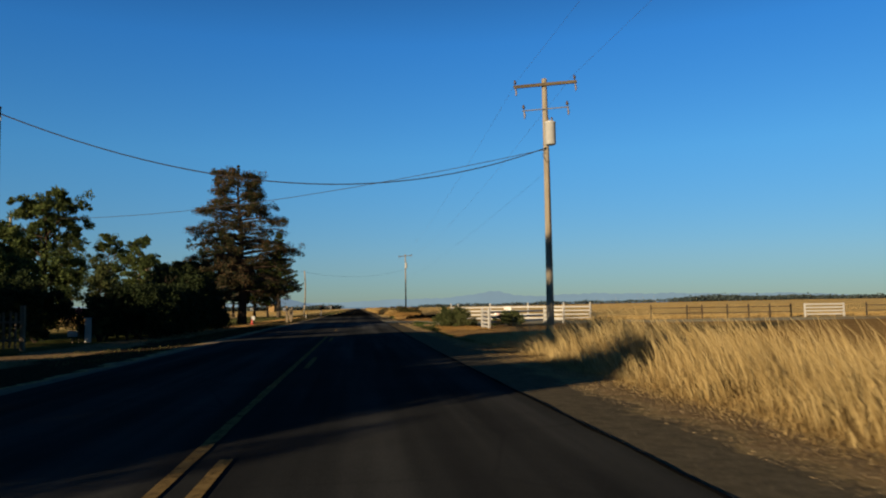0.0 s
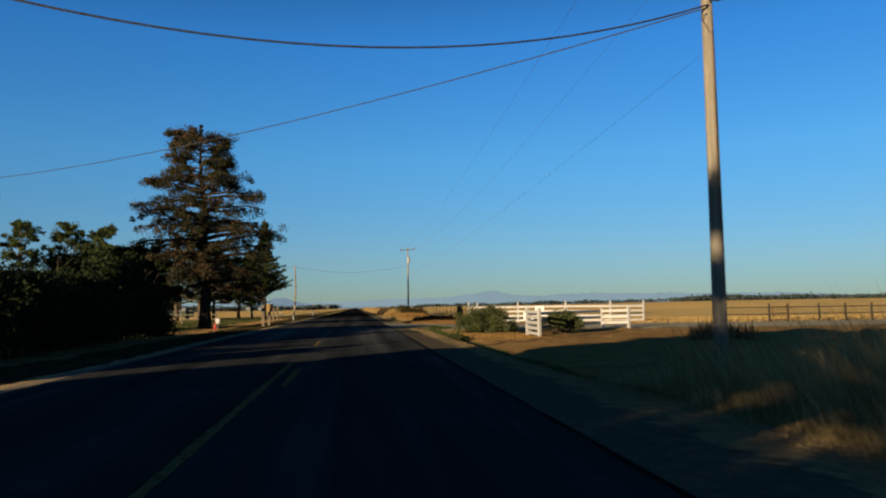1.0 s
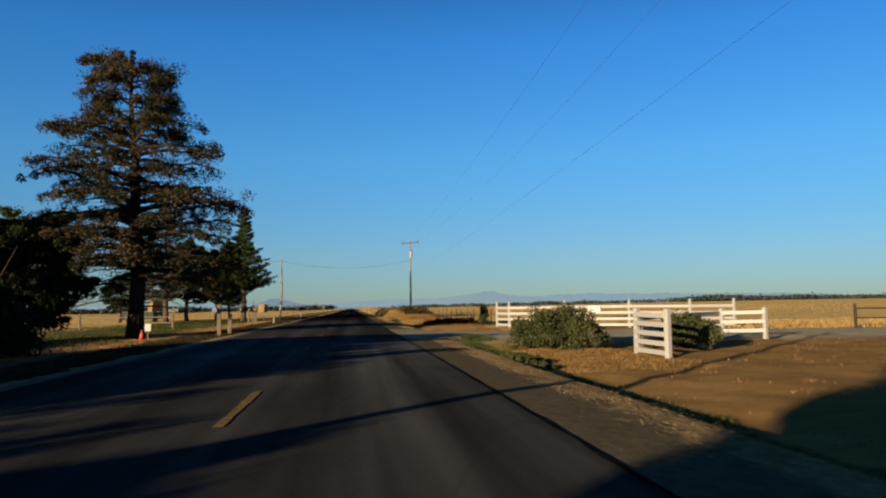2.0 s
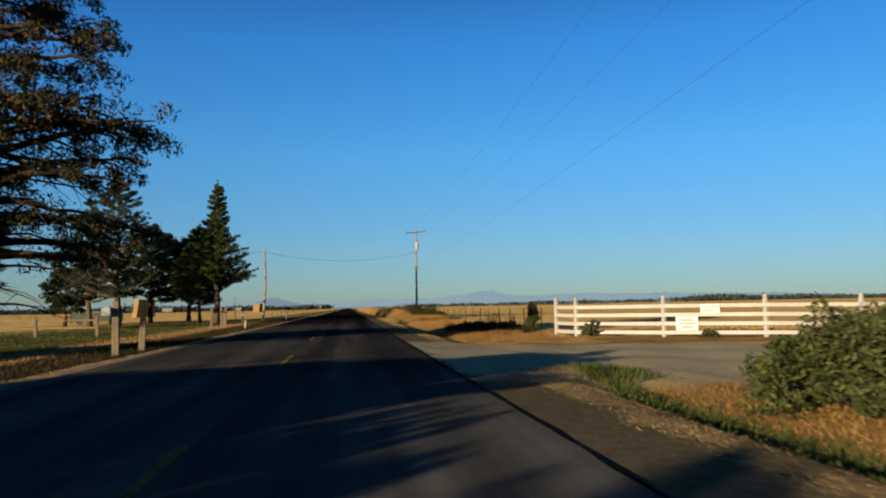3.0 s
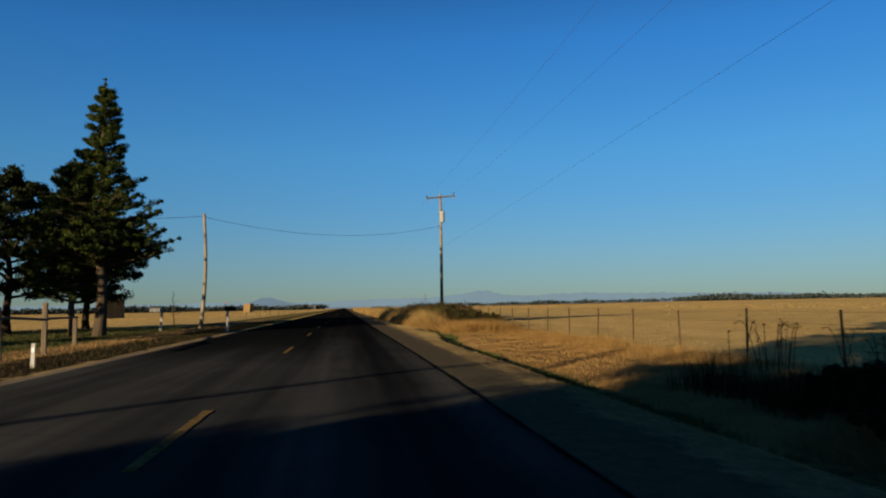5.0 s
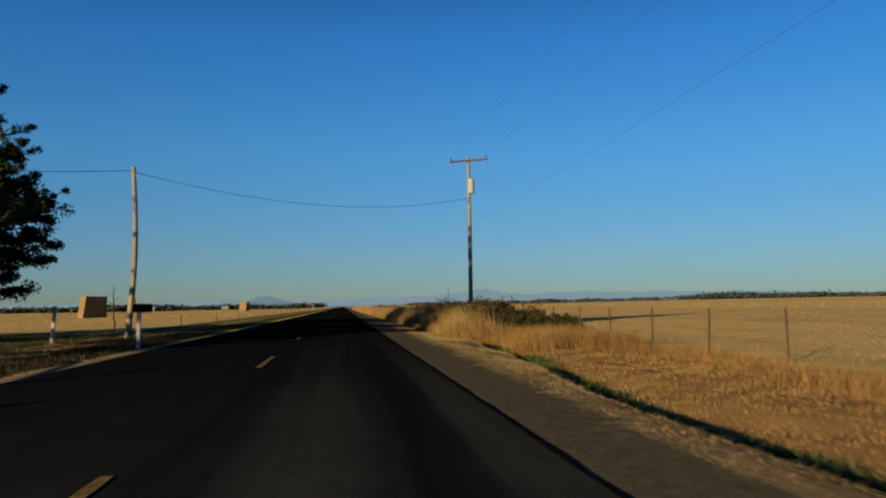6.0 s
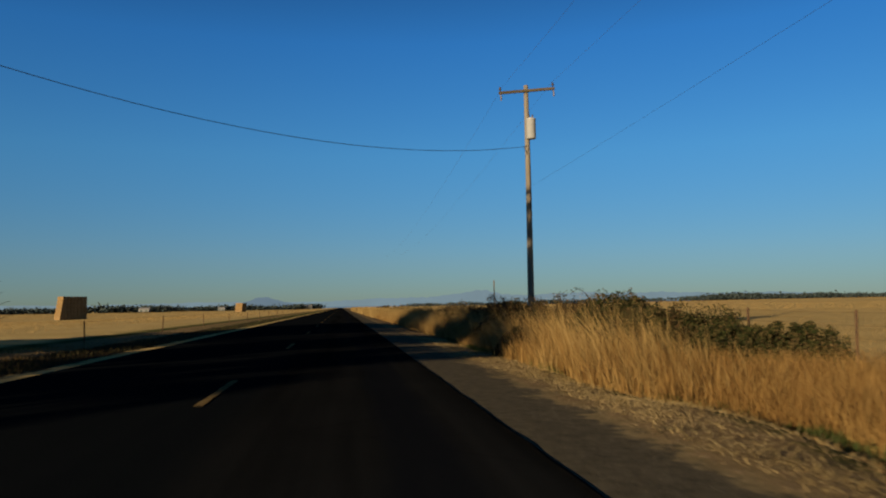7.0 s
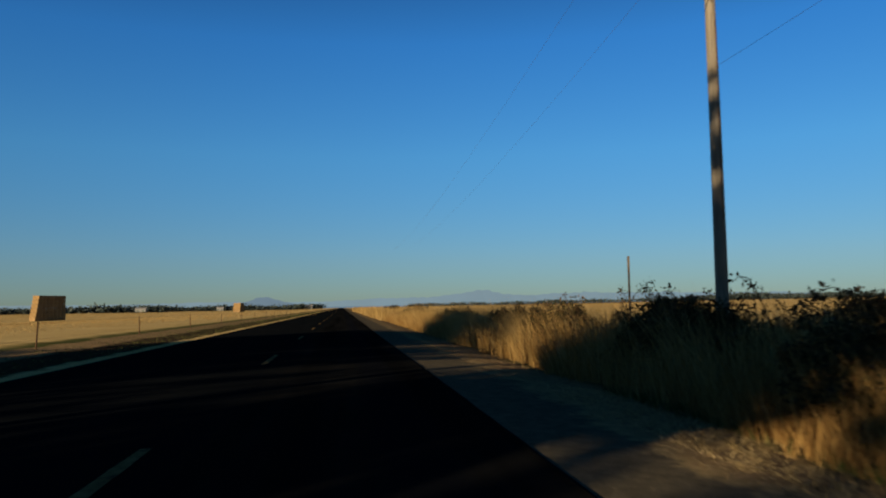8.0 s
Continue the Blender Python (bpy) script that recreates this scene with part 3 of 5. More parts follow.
def utility_pole(x, y, top, label, arm_turn, second_arm, can_z, lean=0.0):
    z0 = gz(x, y)
    p = thing("utility_pole", label, "utility pole", pose(x, y, z0, 0, lean, 0), "roadside utility poles")
    h = top - z0
    v, f = bent_pole(h, 0.17, 0.115, (0.02, 0))
    part("shaft", mesh_from("shaft", v, f, POLE_WOOD, True), p, "weathered brown wooden shaft")
    for k, (dz, half, w) in enumerate(((0.3, 1.42, 0.14), (1.42, 1.06, 0.05)) if second_arm else ((0.32, 1.42, 0.14),)):
        arm = part("crossarm", block("crossarm", 2 * half, 0.1 if k == 0 else 0.05, w, ARM_WOOD if k == 0 else CAN_STEEL, 0.012, False), p, m=pose(0, -0.16, h - dz, 0, -4.0, arm_turn))
        for sx in (-half + 0.08, half - 0.08):
            v, f = lathe(((0.02, 0), (0.02, 0.07), (0.055, 0.08), (0.075, 0.13), (0.05, 0.16), (0.06, 0.2), (0.03, 0.24)), 10)
            part("insulator", mesh_from("insulator", v, f, PORCELAIN, True), arm, "brown porcelain insulator", pose(sx, 0, w / 2))
            v, f = tube(((sx, 0, -w / 2), (sx + 0.02, 0, -w / 2 - 0.2), (sx, 0, -w / 2 - 0.34)), (0.03, 0.05, 0.03), 6)
            part("cutout", mesh_from("cutout", v, f, PORCELAIN), arm, "dark fuse cutout")
    v, f = lathe(((0.2, 0), (0.24, 0.03), (0.24, 0.96), (0.255, 0.97), (0.255, 1.02), (0.14, 1.08)), 18)
    can = part("transformer", mesh_from("transformer", v, f, CAN_GREY, True), p, "pale grey transformer can", pose(0.12, -0.37, can_z - z0))
    for sx in (-0.09, 0.09):
        v, f = lathe(((0.03, 0), (0.045, 0.04), (0.03, 0.08), (0.045, 0.12), (0.025, 0.2)), 8)
        part("bushing", mesh_from("bushing", v, f, PORCELAIN, True), can, "porcelain bushing", pose(sx, 0, 1.05))
    v, f = tube(((0, -0.1, can_z - z0 - 0.25), (-0.22, -0.16, can_z - z0 - 0.4), (0, -0.14, can_z - z0 - 0.75)), (0.014,) * 3, 5)
    part("drop_cable", mesh_from("drop_cable", v, f, CABLE), p, "black drop cable")
    v, f = tube([(0.05 + 0.01 * math.sin(i), -0.165 + 0.004 * i, h * 0.68 - i * h * 0.066) for i in range(10)], [0.012] * 10, 4)
    part("ground_wire", mesh_from("ground_wire", v, f, RUST), p)
    return p


def plain_pole(x, y, top, label, bow, lean=0.0):
    z0 = gz(x, y)
    p = thing("telephone_pole", label, "telephone pole", pose(x, y, z0, 0, lean, 0), "wooden service poles")
    v, f = bent_pole(top - z0, 0.15, 0.1, bow)
    part("shaft", mesh_from("shaft", v, f, POLE_WOOD, True), p)
    v, f = lathe(((0.1, 0), (0.125, 0.02), (0.125, 0.05), (0.02, 0.07)), 10)
    part("cap", mesh_from("cap", v, f, STEEL, True), p, "steel cap", pose(0, 0, top - z0))
    v, f = tube(((0.1, -0.1, 0), (0.16, -0.12, 0.02), (0.16, -0.12, -0.12)), (0.015, 0.03, 0.02), 6)
    part("wire_hook", mesh_from("wire_hook", v, f, STEEL), p, m=pose(0, 0, top - z0 - 0.35))


def wire(name, label, a, b, sag, r, material, n=28):
    a, b = Vector(a), Vector(b)
    pts = [a.lerp(b, i / n) - Vector((0, 0, 4 * sag * (i / n) * (1 - i / n))) for i in range(n + 1)]
    v, f = tube(pts, [r] * (n + 1), 5)
    return tagged(new(name, mesh_from(name, v, f, material)), label, "wire", "overhead wires")


utility_pole(9.7, 32.0, 11.4, "tall wooden utility pole with two crossarms and a grey transformer", -8, True, 8.3)
utility_pole(11.2, 155.6, 12.35, "wooden utility pole with one crossarm and transformer above brambles", -8, False, 9.5)
plain_pole(-8.75, 139.4, 8.25, "slightly bowed bare wooden pole beside the field", (0.22, 0), 1.2)
plain_pole(-10.9, 26.4, 8.2, "old wooden service pole among the willows", (0, 0))
plain_pole(-27.0, 64.0, 9.3, "wooden service pole behind the farm trees", (0, 0))
ca, sa = math.cos(radians(-8)), math.sin(radians(-8))
for s in (-1.24, 1.24):
    p1, p2 = (9.7 + s * ca, 31.85 + s * sa, 11.4 + 0.07 * s), (11.2 + s * ca, 155.45 + s * sa, 12.33 + 0.07 * s)
    wire("power_line", "thin bare power line strung between the poles", p1, p2, 1.5, 0.0045, ALUMINIUM, 40)
    wire("power_line", "thin bare power line strung between the poles", (p1[0] - 1.6, p1[1] - 122, 10.9), p1, 1.5, 0.0045, ALUMINIUM, 40)
    wire("power_line", "thin bare power line strung between the poles", p2, (p2[0] + 1.4, p2[1] + 124, 12.0), 1.5, 0.0045, ALUMINIUM, 40)
wire("telephone_cable", "thin black telephone cable strung along the poles", (9.6, 31.9, 7.1), (11.1, 155.5, 7.0), 0.5, 0.0035, CABLE, 40)
wire("service_wire", "black service cable sagging across the road", (9.68, 31.85, 8.22), (-10.8, 26.4, 8.0), 2.02, 0.022, CABLE)
wire("service_wire", "black service cable running over to the farm trees", (9.68, 31.85, 8.15), (-27.0, 63.9, 9.0), 1.0, 0.016, CABLE)
wire("service_wire", "black service cable sagging across the road", (11.3, 155.45, 9.2), (-8.75, 139.3, 8.1), 1.2, 0.013, CABLE)
wire("service_wire", "black service cable leading away from the bowed pole", (-8.75, 139.3, 8.1), (-30, 128, 7.6), 0.6, 0.016, CABLE)


# ---------------------------------------------------------------- trees
def limb_points(rng, base, az, length, rise, droop, n=7):
    pts = []
    wob = rng.normal(0, 0.05, (n + 1, 2)) * length * 0.5
    for i in range(n + 1):
        t = i / n
        r = length * t
        z = rise * length * t - droop * length * t * t
        c, s = math.cos(az), math.sin(az)
        pts.append((base[0] + c * r - s * wob[i, 0] * t, base[1] + s * r + c * wob[i, 0] * t, base[2] + z + wob[i, 1] * t * 0.5))
    return pts


def build_tree(name, label, x, y, height, r0, envelope, limbs, seed, leaves, bark, leaf, per, clump, rise=0.15, droop=0.25, low=0.16, bare=0.45, twigs=3, long=1.0, squash=0.7, lean=(0, 0), clumps_on=4, tip=True, category="tree", group="", dead=0, thin=1.0):
    """A trunk with tapering limbs and twigs, and leaf clumps along their outer parts. envelope(t): reach of the limbs at a share t of the height; thin: over 1, fewer limbs towards the top."""
    rng = np.random.default_rng(seed)
    z0 = gz(x, y)
    tree = thing(name, label, category, pose(x, y, z0), group)
    n = 12
    line = [(lean[0] * (i / n) ** 1.5 + 0.08 * math.sin(i * 1.3 + seed), lean[1] * (i / n) + 0.08 * math.sin(i * 0.9 + 2 * seed), height * 0.97 * i / n - (0.3 if i == 0 else 0)) for i in range(n + 1)]
    rad = [max(0.03, r0 * (1 - i / n) ** 0.8 * (1.25 if i == 0 else 1)) for i in range(n + 1)]
    wood, centres, radii = [tube(line, rad, 10)], [], []
    at = lambda t: [float(np.interp(t, [i / n for i in range(n + 1)], [p[k] for p in line])) for k in range(3)]
    for i in range(limbs):
        t = low + (0.97 - low) * ((i + rng.uniform(0.1, 0.9)) / limbs) ** thin
        az = i * 2.39996 + rng.normal(0, 0.35)
        length = envelope(t) * rng.uniform(0.7, 1.03)
        if length < 0.15:
            continue
        pts = limb_points(rng, at(t), az, length, rise * rng.uniform(0.4, 1.6), droop * rng.uniform(0.6, 1.4))
        r = max(0.02, r0 * 0.34 * (1 - t) + 0.016 * length)
        wood.append(tube(pts, [max(0.008, r * (1 - k / 8)) for k in range(len(pts))], 5, False))
        for k in range(clumps_on):
            u = bare + (1 - bare) * (k + rng.uniform(0.3, 1)) / clumps_on
            j = min(u * (len(pts) - 1), len(pts) - 1.001)
            a, b = Vector(pts[int(j)]), Vector(pts[int(j) + 1])
            c = a.lerp(b, j % 1) + Vector(rng.normal(0, 0.075 * length * (0.4 + 0.6 * u) * 0.6, 3))
            centres.append(tuple(c)), radii.append(clump * rng.uniform(0.55, 1.25))
        for k in range(twigs):
            u = rng.uniform(0.35, 0.9)
            a = Vector(pts[int(u * (len(pts) - 1))])
            tw = limb_points(rng, a, az + rng.choice((-1, 1)) * rng.uniform(0.5, 1.1), length * rng.uniform(0.25, 0.45), rise * 0.6, droop * 1.3, 4)
            wood.append(tube(tw, [max(0.005, r * 0.4 * (1 - q / 5)) for q in range(len(tw))], 4, False))
            centres.append(tw[-1]), radii.append(clump * rng.uniform(0.4, 0.9))
            centres.append(tw[-2]), radii.append(clump * rng.uniform(0.3, 0.7))
    for i in range(dead):   # bare broken limbs below the crown
        t = 0.1 + 0.36 * (i + rng.uniform(0, 1)) / dead
        az = i * 2.39996 + 0.9
        pts = limb_points(rng, at(t), az, envelope(t) * rng.uniform(0.55, 0.95), rise * 0.7, droop * 1.3)
        wood.append(tube(pts, [max(0.008, 0.055 * (1 - k / 8)) for k in range(len(pts))], 5, False))
        for k in range(5):
            a = Vector(pts[rng.integers(2, len(pts))])
            tw = limb_points(rng, a, az + rng.choice((-1, 1)) * rng.uniform(0.4, 1.2), rng.uniform(0.5, 1.3), rise * rng.uniform(-1, 1), droop, 4)
            wood.append(tube(tw, [max(0.005, 0.018 * (1 - q / 5)) for q in range(len(tw))], 4, False))
    if tip:
        for k in range(4):
            centres.append((line[-1][0], line[-1][1], height * (0.92 + 0.02 * k))), radii.append(clump * (0.5 - 0.08 * k))
    v, f = join(wood)
    part("trunk", mesh_from("trunk", v, f, bark, True), tree, "rough bark trunk and limbs")
    part("crown", foliage("crown", rng, centres, radii, per, leaves, leaf, long, squash), tree)
    return tree


curve = lambda *kv: (lambda t: float(np.interp(t, [k for k, _ in kv], [v for _, v in kv])))

build_tree("pine_tree", "big old pine with rusty brown needles and bare lower limbs", -9.55, 71.8, 15.4, 0.42,
           curve((0.15, 4.4), (0.3, 5.7), (0.45, 5.5), (0.62, 4.5), (0.8, 3.2), (0.9, 2.7), (1, 1.8)), 84, 11, 0.056, BARK, PINE_NEEDLES, 84, 0.62,
           rise=0.3, droop=0.3, low=0.2, bare=0.3, twigs=4, long=1.5, squash=0.9, lean=(-0.6, 0.2), dead=26)
build_tree("fir_tree", "slender fir with a narrow spire and olive needles", -12.1, 127.6, 15.2, 0.34,
           curve((0.12, 2.4), (0.22, 3.5), (0.32, 3.9), (0.42, 3.6), (0.55, 2.6), (0.62, 1.7), (0.7, 1.4), (0.85, 1.0), (1, 0.1)), 120, 12, 0.042, FIR_BARK, FIR_NEEDLES, 48, 0.27,
           rise=0.05, droop=-0.22, low=0.27, bare=0.12, twigs=4, long=2.8, squash=0.75, clumps_on=6, thin=1.6)
build_tree("fir_tree", "shorter olive-green fir crowding the tall one", -14.0, 128.8, 10.6, 0.2,
           curve((0.12, 2.5), (0.3, 3.0), (0.6, 2.5), (0.8, 1.6), (1, 0.3)), 84, 21, 0.044, FIR_BARK, FIR_NEEDLES, 64, 0.3,
           rise=0.1, droop=-0.25, low=0.18, bare=0.15, twigs=3, long=2.8, squash=0.8, clumps_on=5)
build_tree("cedar_tree", "tall open cedar with layered drooping branches", -20.1, 121.5, 15.2, 0.32,
           curve((0.1, 4.0), (0.3, 4.4), (0.5, 4.1), (0.65, 3.4), (0.75, 2.5), (0.85, 1.6), (1, 0.3)), 74, 13, 0.038, FIR_BARK, CEDAR_NEEDLES, 40, 0.24,
           rise=-0.05, droop=-0.36, low=0.18, bare=0.16, twigs=5, long=3.4, squash=0.5, clumps_on=10, thin=1.1)
build_tree("cedar_tree", "smaller cedar with layered drooping branches", -24.4, 127.0, 13.7, 0.28,
           curve((0.1, 3.9), (0.3, 3.5), (0.5, 2.4), (0.7, 1.7), (0.85, 1.1), (1, 0.2)), 58, 14, 0.038, FIR_BARK, CEDAR_NEEDLES, 38, 0.24,
           rise=-0.05, droop=-0.36, low=0.18, bare=0.16, twigs=5, long=3.4, squash=0.5, clumps_on=10, thin=1.1)
ROUND = curve((0.15, 2.4), (0.35, 3.4), (0.6, 3.3), (0.8, 2.3), (1, 0.9))
build_tree("shade_tree", "low dense dark tree crowding behind the pine", -14.2, 69.5, 5.8, 0.16, lambda t: ROUND(t) * 0.95, 48, 20, 0.1, BARK, DARK_LEAVES, 120, 0.6, rise=0.4, droop=0.15, low=0.1, bare=0.25)
# Unseen: stands where a thin shadow band on the road comes from.
build_tree("roadside_tree", "small dark bushy tree out of view, placed to shade the road", -13.2, 23.4, 3.4, 0.14, lambda t: ROUND(t) * 0.45, 30, 29, 0.1, BARK, DARK_LEAVES, 80, 0.5, rise=0.4, droop=0.15, low=0.08, bare=0.25, group="farm frontage trees")
build_tree("shade_tree", "dark round-headed shade tree beside the cedars", -21.0, 137.0, 11.2, 0.28, lambda t: ROUND(t) * 1.2, 54, 15, 0.1, BARK, DARK_LEAVES, 95, 0.62, rise=0.5, droop=0.15, low=0.22, bare=0.35)
build_tree("shade_tree", "dark leafy shade tree behind the fir", -18.2, 144.0, 10.4, 0.28, lambda t: ROUND(t) * 1.36, 64, 16, 0.1, BARK, DARK_LEAVES, 95, 0.6, rise=0.5, droop=0.15, low=0.2, bare=0.35)
build_tree("shade_tree", "small round dark tree on the rough lawn", -27.0, 128.0, 6.0, 0.2, lambda t: ROUND(t) * 0.8, 30, 18, 0.1, BARK, DARK_LEAVES, 80, 0.55, rise=0.4, droop=0.1, low=0.25, bare=0.3)
# Out of view: placed to throw the tree shadows that cross the road.
for k, (tx, ty, th, ts) in enumerate(((-13.2, -5.3, 5.9, 0.4), (-13.1, 4.0, 11.0, 1.25), (-13.6, 10.2, 9.4, 0.95), (-13.6, 14.4, 7.6, 0.8))):
    build_tree("roadside_tree", "dense dark tree out of view, placed to shade the road", tx, ty, th, 0.3, lambda t, q=ts: ROUND(t) * q, 46, 30 + k, 0.14, BARK, DARK_LEAVES, 100, 0.85, rise=0.45, droop=0.15, low=0.08, bare=0.06, group="farm frontage trees")
for k, (tx, ty, th) in enumerate(((-34.0, 125.0, 13.8), (-38.5, 124.0, 14.2), (-43.5, 121.0, 14.4), (-48.5, 119.0, 13.2))):
    build_tree("gum_tree", "tall sparse pale-leaved tree behind the farmyard", tx, ty, th, 0.26, curve((0.2, 2.2), (0.5, 3.0), (0.75, 2.4), (0.9, 1.6), (1, 0.8)), 44, 36 + k, 0.12, PALE_BARK, WILLOW_LEAVES, 26, 0.6, rise=1.0, droop=0.35, low=0.25, bare=0.4, twigs=3, long=1.8, group="far farmyard trees")
build_tree("gum_tree", "leafy pale green tree at the edge of the farmyard", -27.2, 104.7, 9.1, 0.24, lambda t: ROUND(t) * 1.1, 46, 44, 0.1, PALE_BARK, WILLOW_LEAVES, 42, 0.55, rise=0.7, droop=0.25, low=0.2, bare=0.35, twigs=3, long=1.6, group="far farmyard trees")
WEEP = curve((0.2, 2.0), (0.45, 2.9), (0.7, 2.6), (0.9, 1.6), (1, 0.7))


def willow(x, y, h, size, seed, label):
    """A bushy willow: an upright crown and hanging strands."""
    tree = build_tree("willow_tree", label, x, y, h, 0.22, lambda t: WEEP(t) * size, 40, seed, 0.085, BARK, WILLOW_LEAVES, 70, 0.5, rise=0.9, droop=0.7, low=0.15, bare=0.35, twigs=3, long=2.0, group="bushy willows")
    rng = np.random.default_rng(seed + 500)
    pts = []
    for i in range(90):
        a, r = rng.uniform(0, 2 * math.pi), size * rng.uniform(1.2, 2.8)
        top, ln = h * rng.uniform(0.5, 0.85) * (1 - 0.07 * r), rng.uniform(1.0, 2.6)
        for j in range(34):
            u = j / 33
            pts.append((r * math.cos(a) * (1 + 0.05 * u), r * math.sin(a) * (1 + 0.05 * u), max(0.3, top - ln * u)) + rng.normal(0, 0.07, 3))
    v, q = quads_at(rng, np.array(pts), 0.075, 2.0)
    part("hanging_foliage", mesh_arrays("hanging_foliage", v, q, [], WILLOW_LEAVES), tree, "hanging leafy strands")


willow(-17.9, 40.3, 5.8, 0.95, 41, "large bushy willow in deep shade")
willow(-22.6, 60.0, 11.0, 1.22, 42, "tall bushy willow with hanging strands behind the hedge")


def hedge(x0, x1, y0, y1, h, seed, label, taper=0.84, fall=0.0):
    rng = np.random.default_rng(seed)
    ob = thing("hedge", label, "hedge", pose((x0 + x1) / 2, (y0 + y1) / 2, gz((x0 + x1) / 2, (y0 + y1) / 2)))
    w, l = (x1 - x0) / 2, (y1 - y0) / 2
    c, r = [], []
    for i in range(620):
        u, s = rng.uniform(-1, 1), rng.uniform(-1, 1)
        end = (1 - max(0, abs(u) - taper) * 2.0) * (1 - fall * max(0, u + 0.3))
        z = h * end * (0.86 + 0.14 * math.sin(u * 9) * math.sin(u * 23 + 1)) * rng.uniform(0.05, 1) ** 0.6
        c.append((s * w * (0.75 + 0.25 * end) * (1 - 0.25 * (z / h) ** 3), u * l, z)), r.append(rng.uniform(0.3, 0.55))
    part("leaves", foliage("leaves", rng, c, r, 95, 0.07, HEDGE_LEAVES, 1.2, 0.9), ob)
    stems = [tube(((rng.uniform(-w, w) * 0.5, u * l, -0.1), (rng.uniform(-w, w) * 0.6, u * l, h * 0.5), (rng.uniform(-w, w) * 0.6, u * l, h * 0.85)), (0.06, 0.04, 0.015), 5) for u in np.linspace(-0.9, 0.9, 22)]
    v, f = join(stems)
    tagged(part("woody_base", mesh_from("woody_base", v, f, BARK), ob, "tangled woody stems"), kind="stuff")


hedge(-12.2, -7.6, 36.5, 47.5, 2.9, 51, "tall unclipped dark hedge beside the road")
hedge(-11.8, -8.0, 44.5, 57.0, 4.1, 53, "high rounded end of the dark hedge", 0.72, 0.42)
# Added hedge: keeps the gaps between the trunks dark.
hedge(-23.0, -20.0, 34.0, 60.0, 3.0, 54, "dark hedge added behind the garden trees to block sunlit ground")
# The next two hedges are out of view, added to fill the road's shadow.
hedge(-13.6, -10.4, 7.5, 18.2, 3.5, 55, "dark hedge out of view, added to shade the road")
hedge(-14.6, -11.6, -7.5, 8.5, 4.7, 56, "tall dark hedge out of view, added to shade the road")
hedge(-15.5, -12.8, 22.0, 39.0, 3.2, 52, "dark hedge behind the picket fence")


# ---------------------------------------------------------------- shrubs and brambles
def shrub(name, label, x, y, r, h, seed, leaf, clumps=60, per=110, size=0.045, category="bush", group="", tall=1.0):
    rng = np.random.default_rng(seed)
    ob = thing(name, label, category, pose(x, y, gz(x, y)), group)
    c, rad, stems = [], [], []
    for i in range(clumps):
        a, q, z = rng.uniform(0, 2 * math.pi), math.sqrt(rng.uniform(0, 1)), rng.uniform(0.08, 1) ** 0.8
        k = r * q * math.sqrt(max(0.05, 1 - (z * 0.93) ** (2 * tall)))
        p = (k * math.cos(a), k * math.sin(a), z * h * (0.85 + 0.15 * math.sin(3 * a + seed)))
        c.append(p), rad.append(min(r, h) * rng.uniform(0.12, 0.26) * (2.0 if tall > 1.4 else 1.0))
        if i % 3 == 0:
            stems.append(tube(((p[0] * 0.1, p[1] * 0.1, -0.1), (p[0] * 0.5, p[1] * 0.5, p[2] * 0.6), p), (0.025, 0.016, 0.006), 4, False))
    part("leaves", foliage("leaves", rng, c, rad, per, size, leaf, 1.1, 0.9), ob)
    v, f = join(stems)
    tagged(part("woody_base", mesh_from("woody_base", v, f, BARK), ob, "tangled woody stems"), kind="stuff")


shrub("cypress_bush", "narrow upright green cypress beside the hedge", -10.9, 36.9, 0.55, 3.9, 60, SHRUB_LEAVES, 90, 130, 0.05, "bush", tall=4.0)
shrub("bush", "rounded grey-green bush in front of the white fence", 8.85, 58.0, 1.85, 1.45, 61, SHRUB_LEAVES, 130, 140)
shrub("bush", "low dark bush behind the short fence panel", 13.0, 56.6, 1.5, 1.15, 62, SHRUB_LEAVES, 90, 120)
shrub("bush", "small low bush at the foot of the gate", 12.9, 82.6, 0.5, 0.75, 63, SHRUB_LEAVES, 30, 90)
shrub("bush", "small low dark bush at the foot of the white rails", 17.2, 79.5, 0.4, 0.38, 64, SHRUB_LEAVES, 30, 90, 0.035)
shrub("bush", "narrow upright green bush by the wire fence", 11.6, 88.8, 0.34, 1.75, 65, SHRUB_LEAVES, 90, 130, 0.03, tall=1.6)
for k, (bx, by, br, bh) in enumerate(((8.9, 136.0, 1.4, 1.3), (9.8, 139.5, 1.9, 1.5), (11.2, 137.2, 1.5, 1.15), (8.2, 145.5, 1.8, 1.55), (11.0, 148.5, 2.2, 1.6), (8.6, 152.0, 1.8, 1.55), (10.4, 156.8, 2.2, 1.65), (8.4, 160.0, 1.7, 1.5), (12.6, 153.0, 1.8, 1.6), (9.0, 168.0, 2.0, 1.4), (8.4, 181.0, 1.8, 1.4), (8.8, 205.0, 2.2, 1.6), (8.4, 236.0, 2.0, 1.7))):
    shrub("bramble_bush", "tangled bramble bush with brown and green leaves", bx, by, br, bh, 80 + k, BRAMBLE_LEAVES, 110, 130, 0.042, "bramble", "roadside brambles")


for k, (bx, by, br, bh) in enumerate(((11.7, 134.8, 1.3, 1.0), (9.0, 135.6, 1.5, 1.35), (10.2, 134.4, 1.3, 1.15), (10.6, 136.6, 1.5, 1.4), (9.0, 138.2, 1.6, 1.75))):
    shrub("bramble_bush", "green bramble bush with fresh leaves above dry weeds", bx, by, br, bh, 140 + k, BRAMBLE_GREEN, 120, 130, 0.034, "bramble", "roadside brambles")


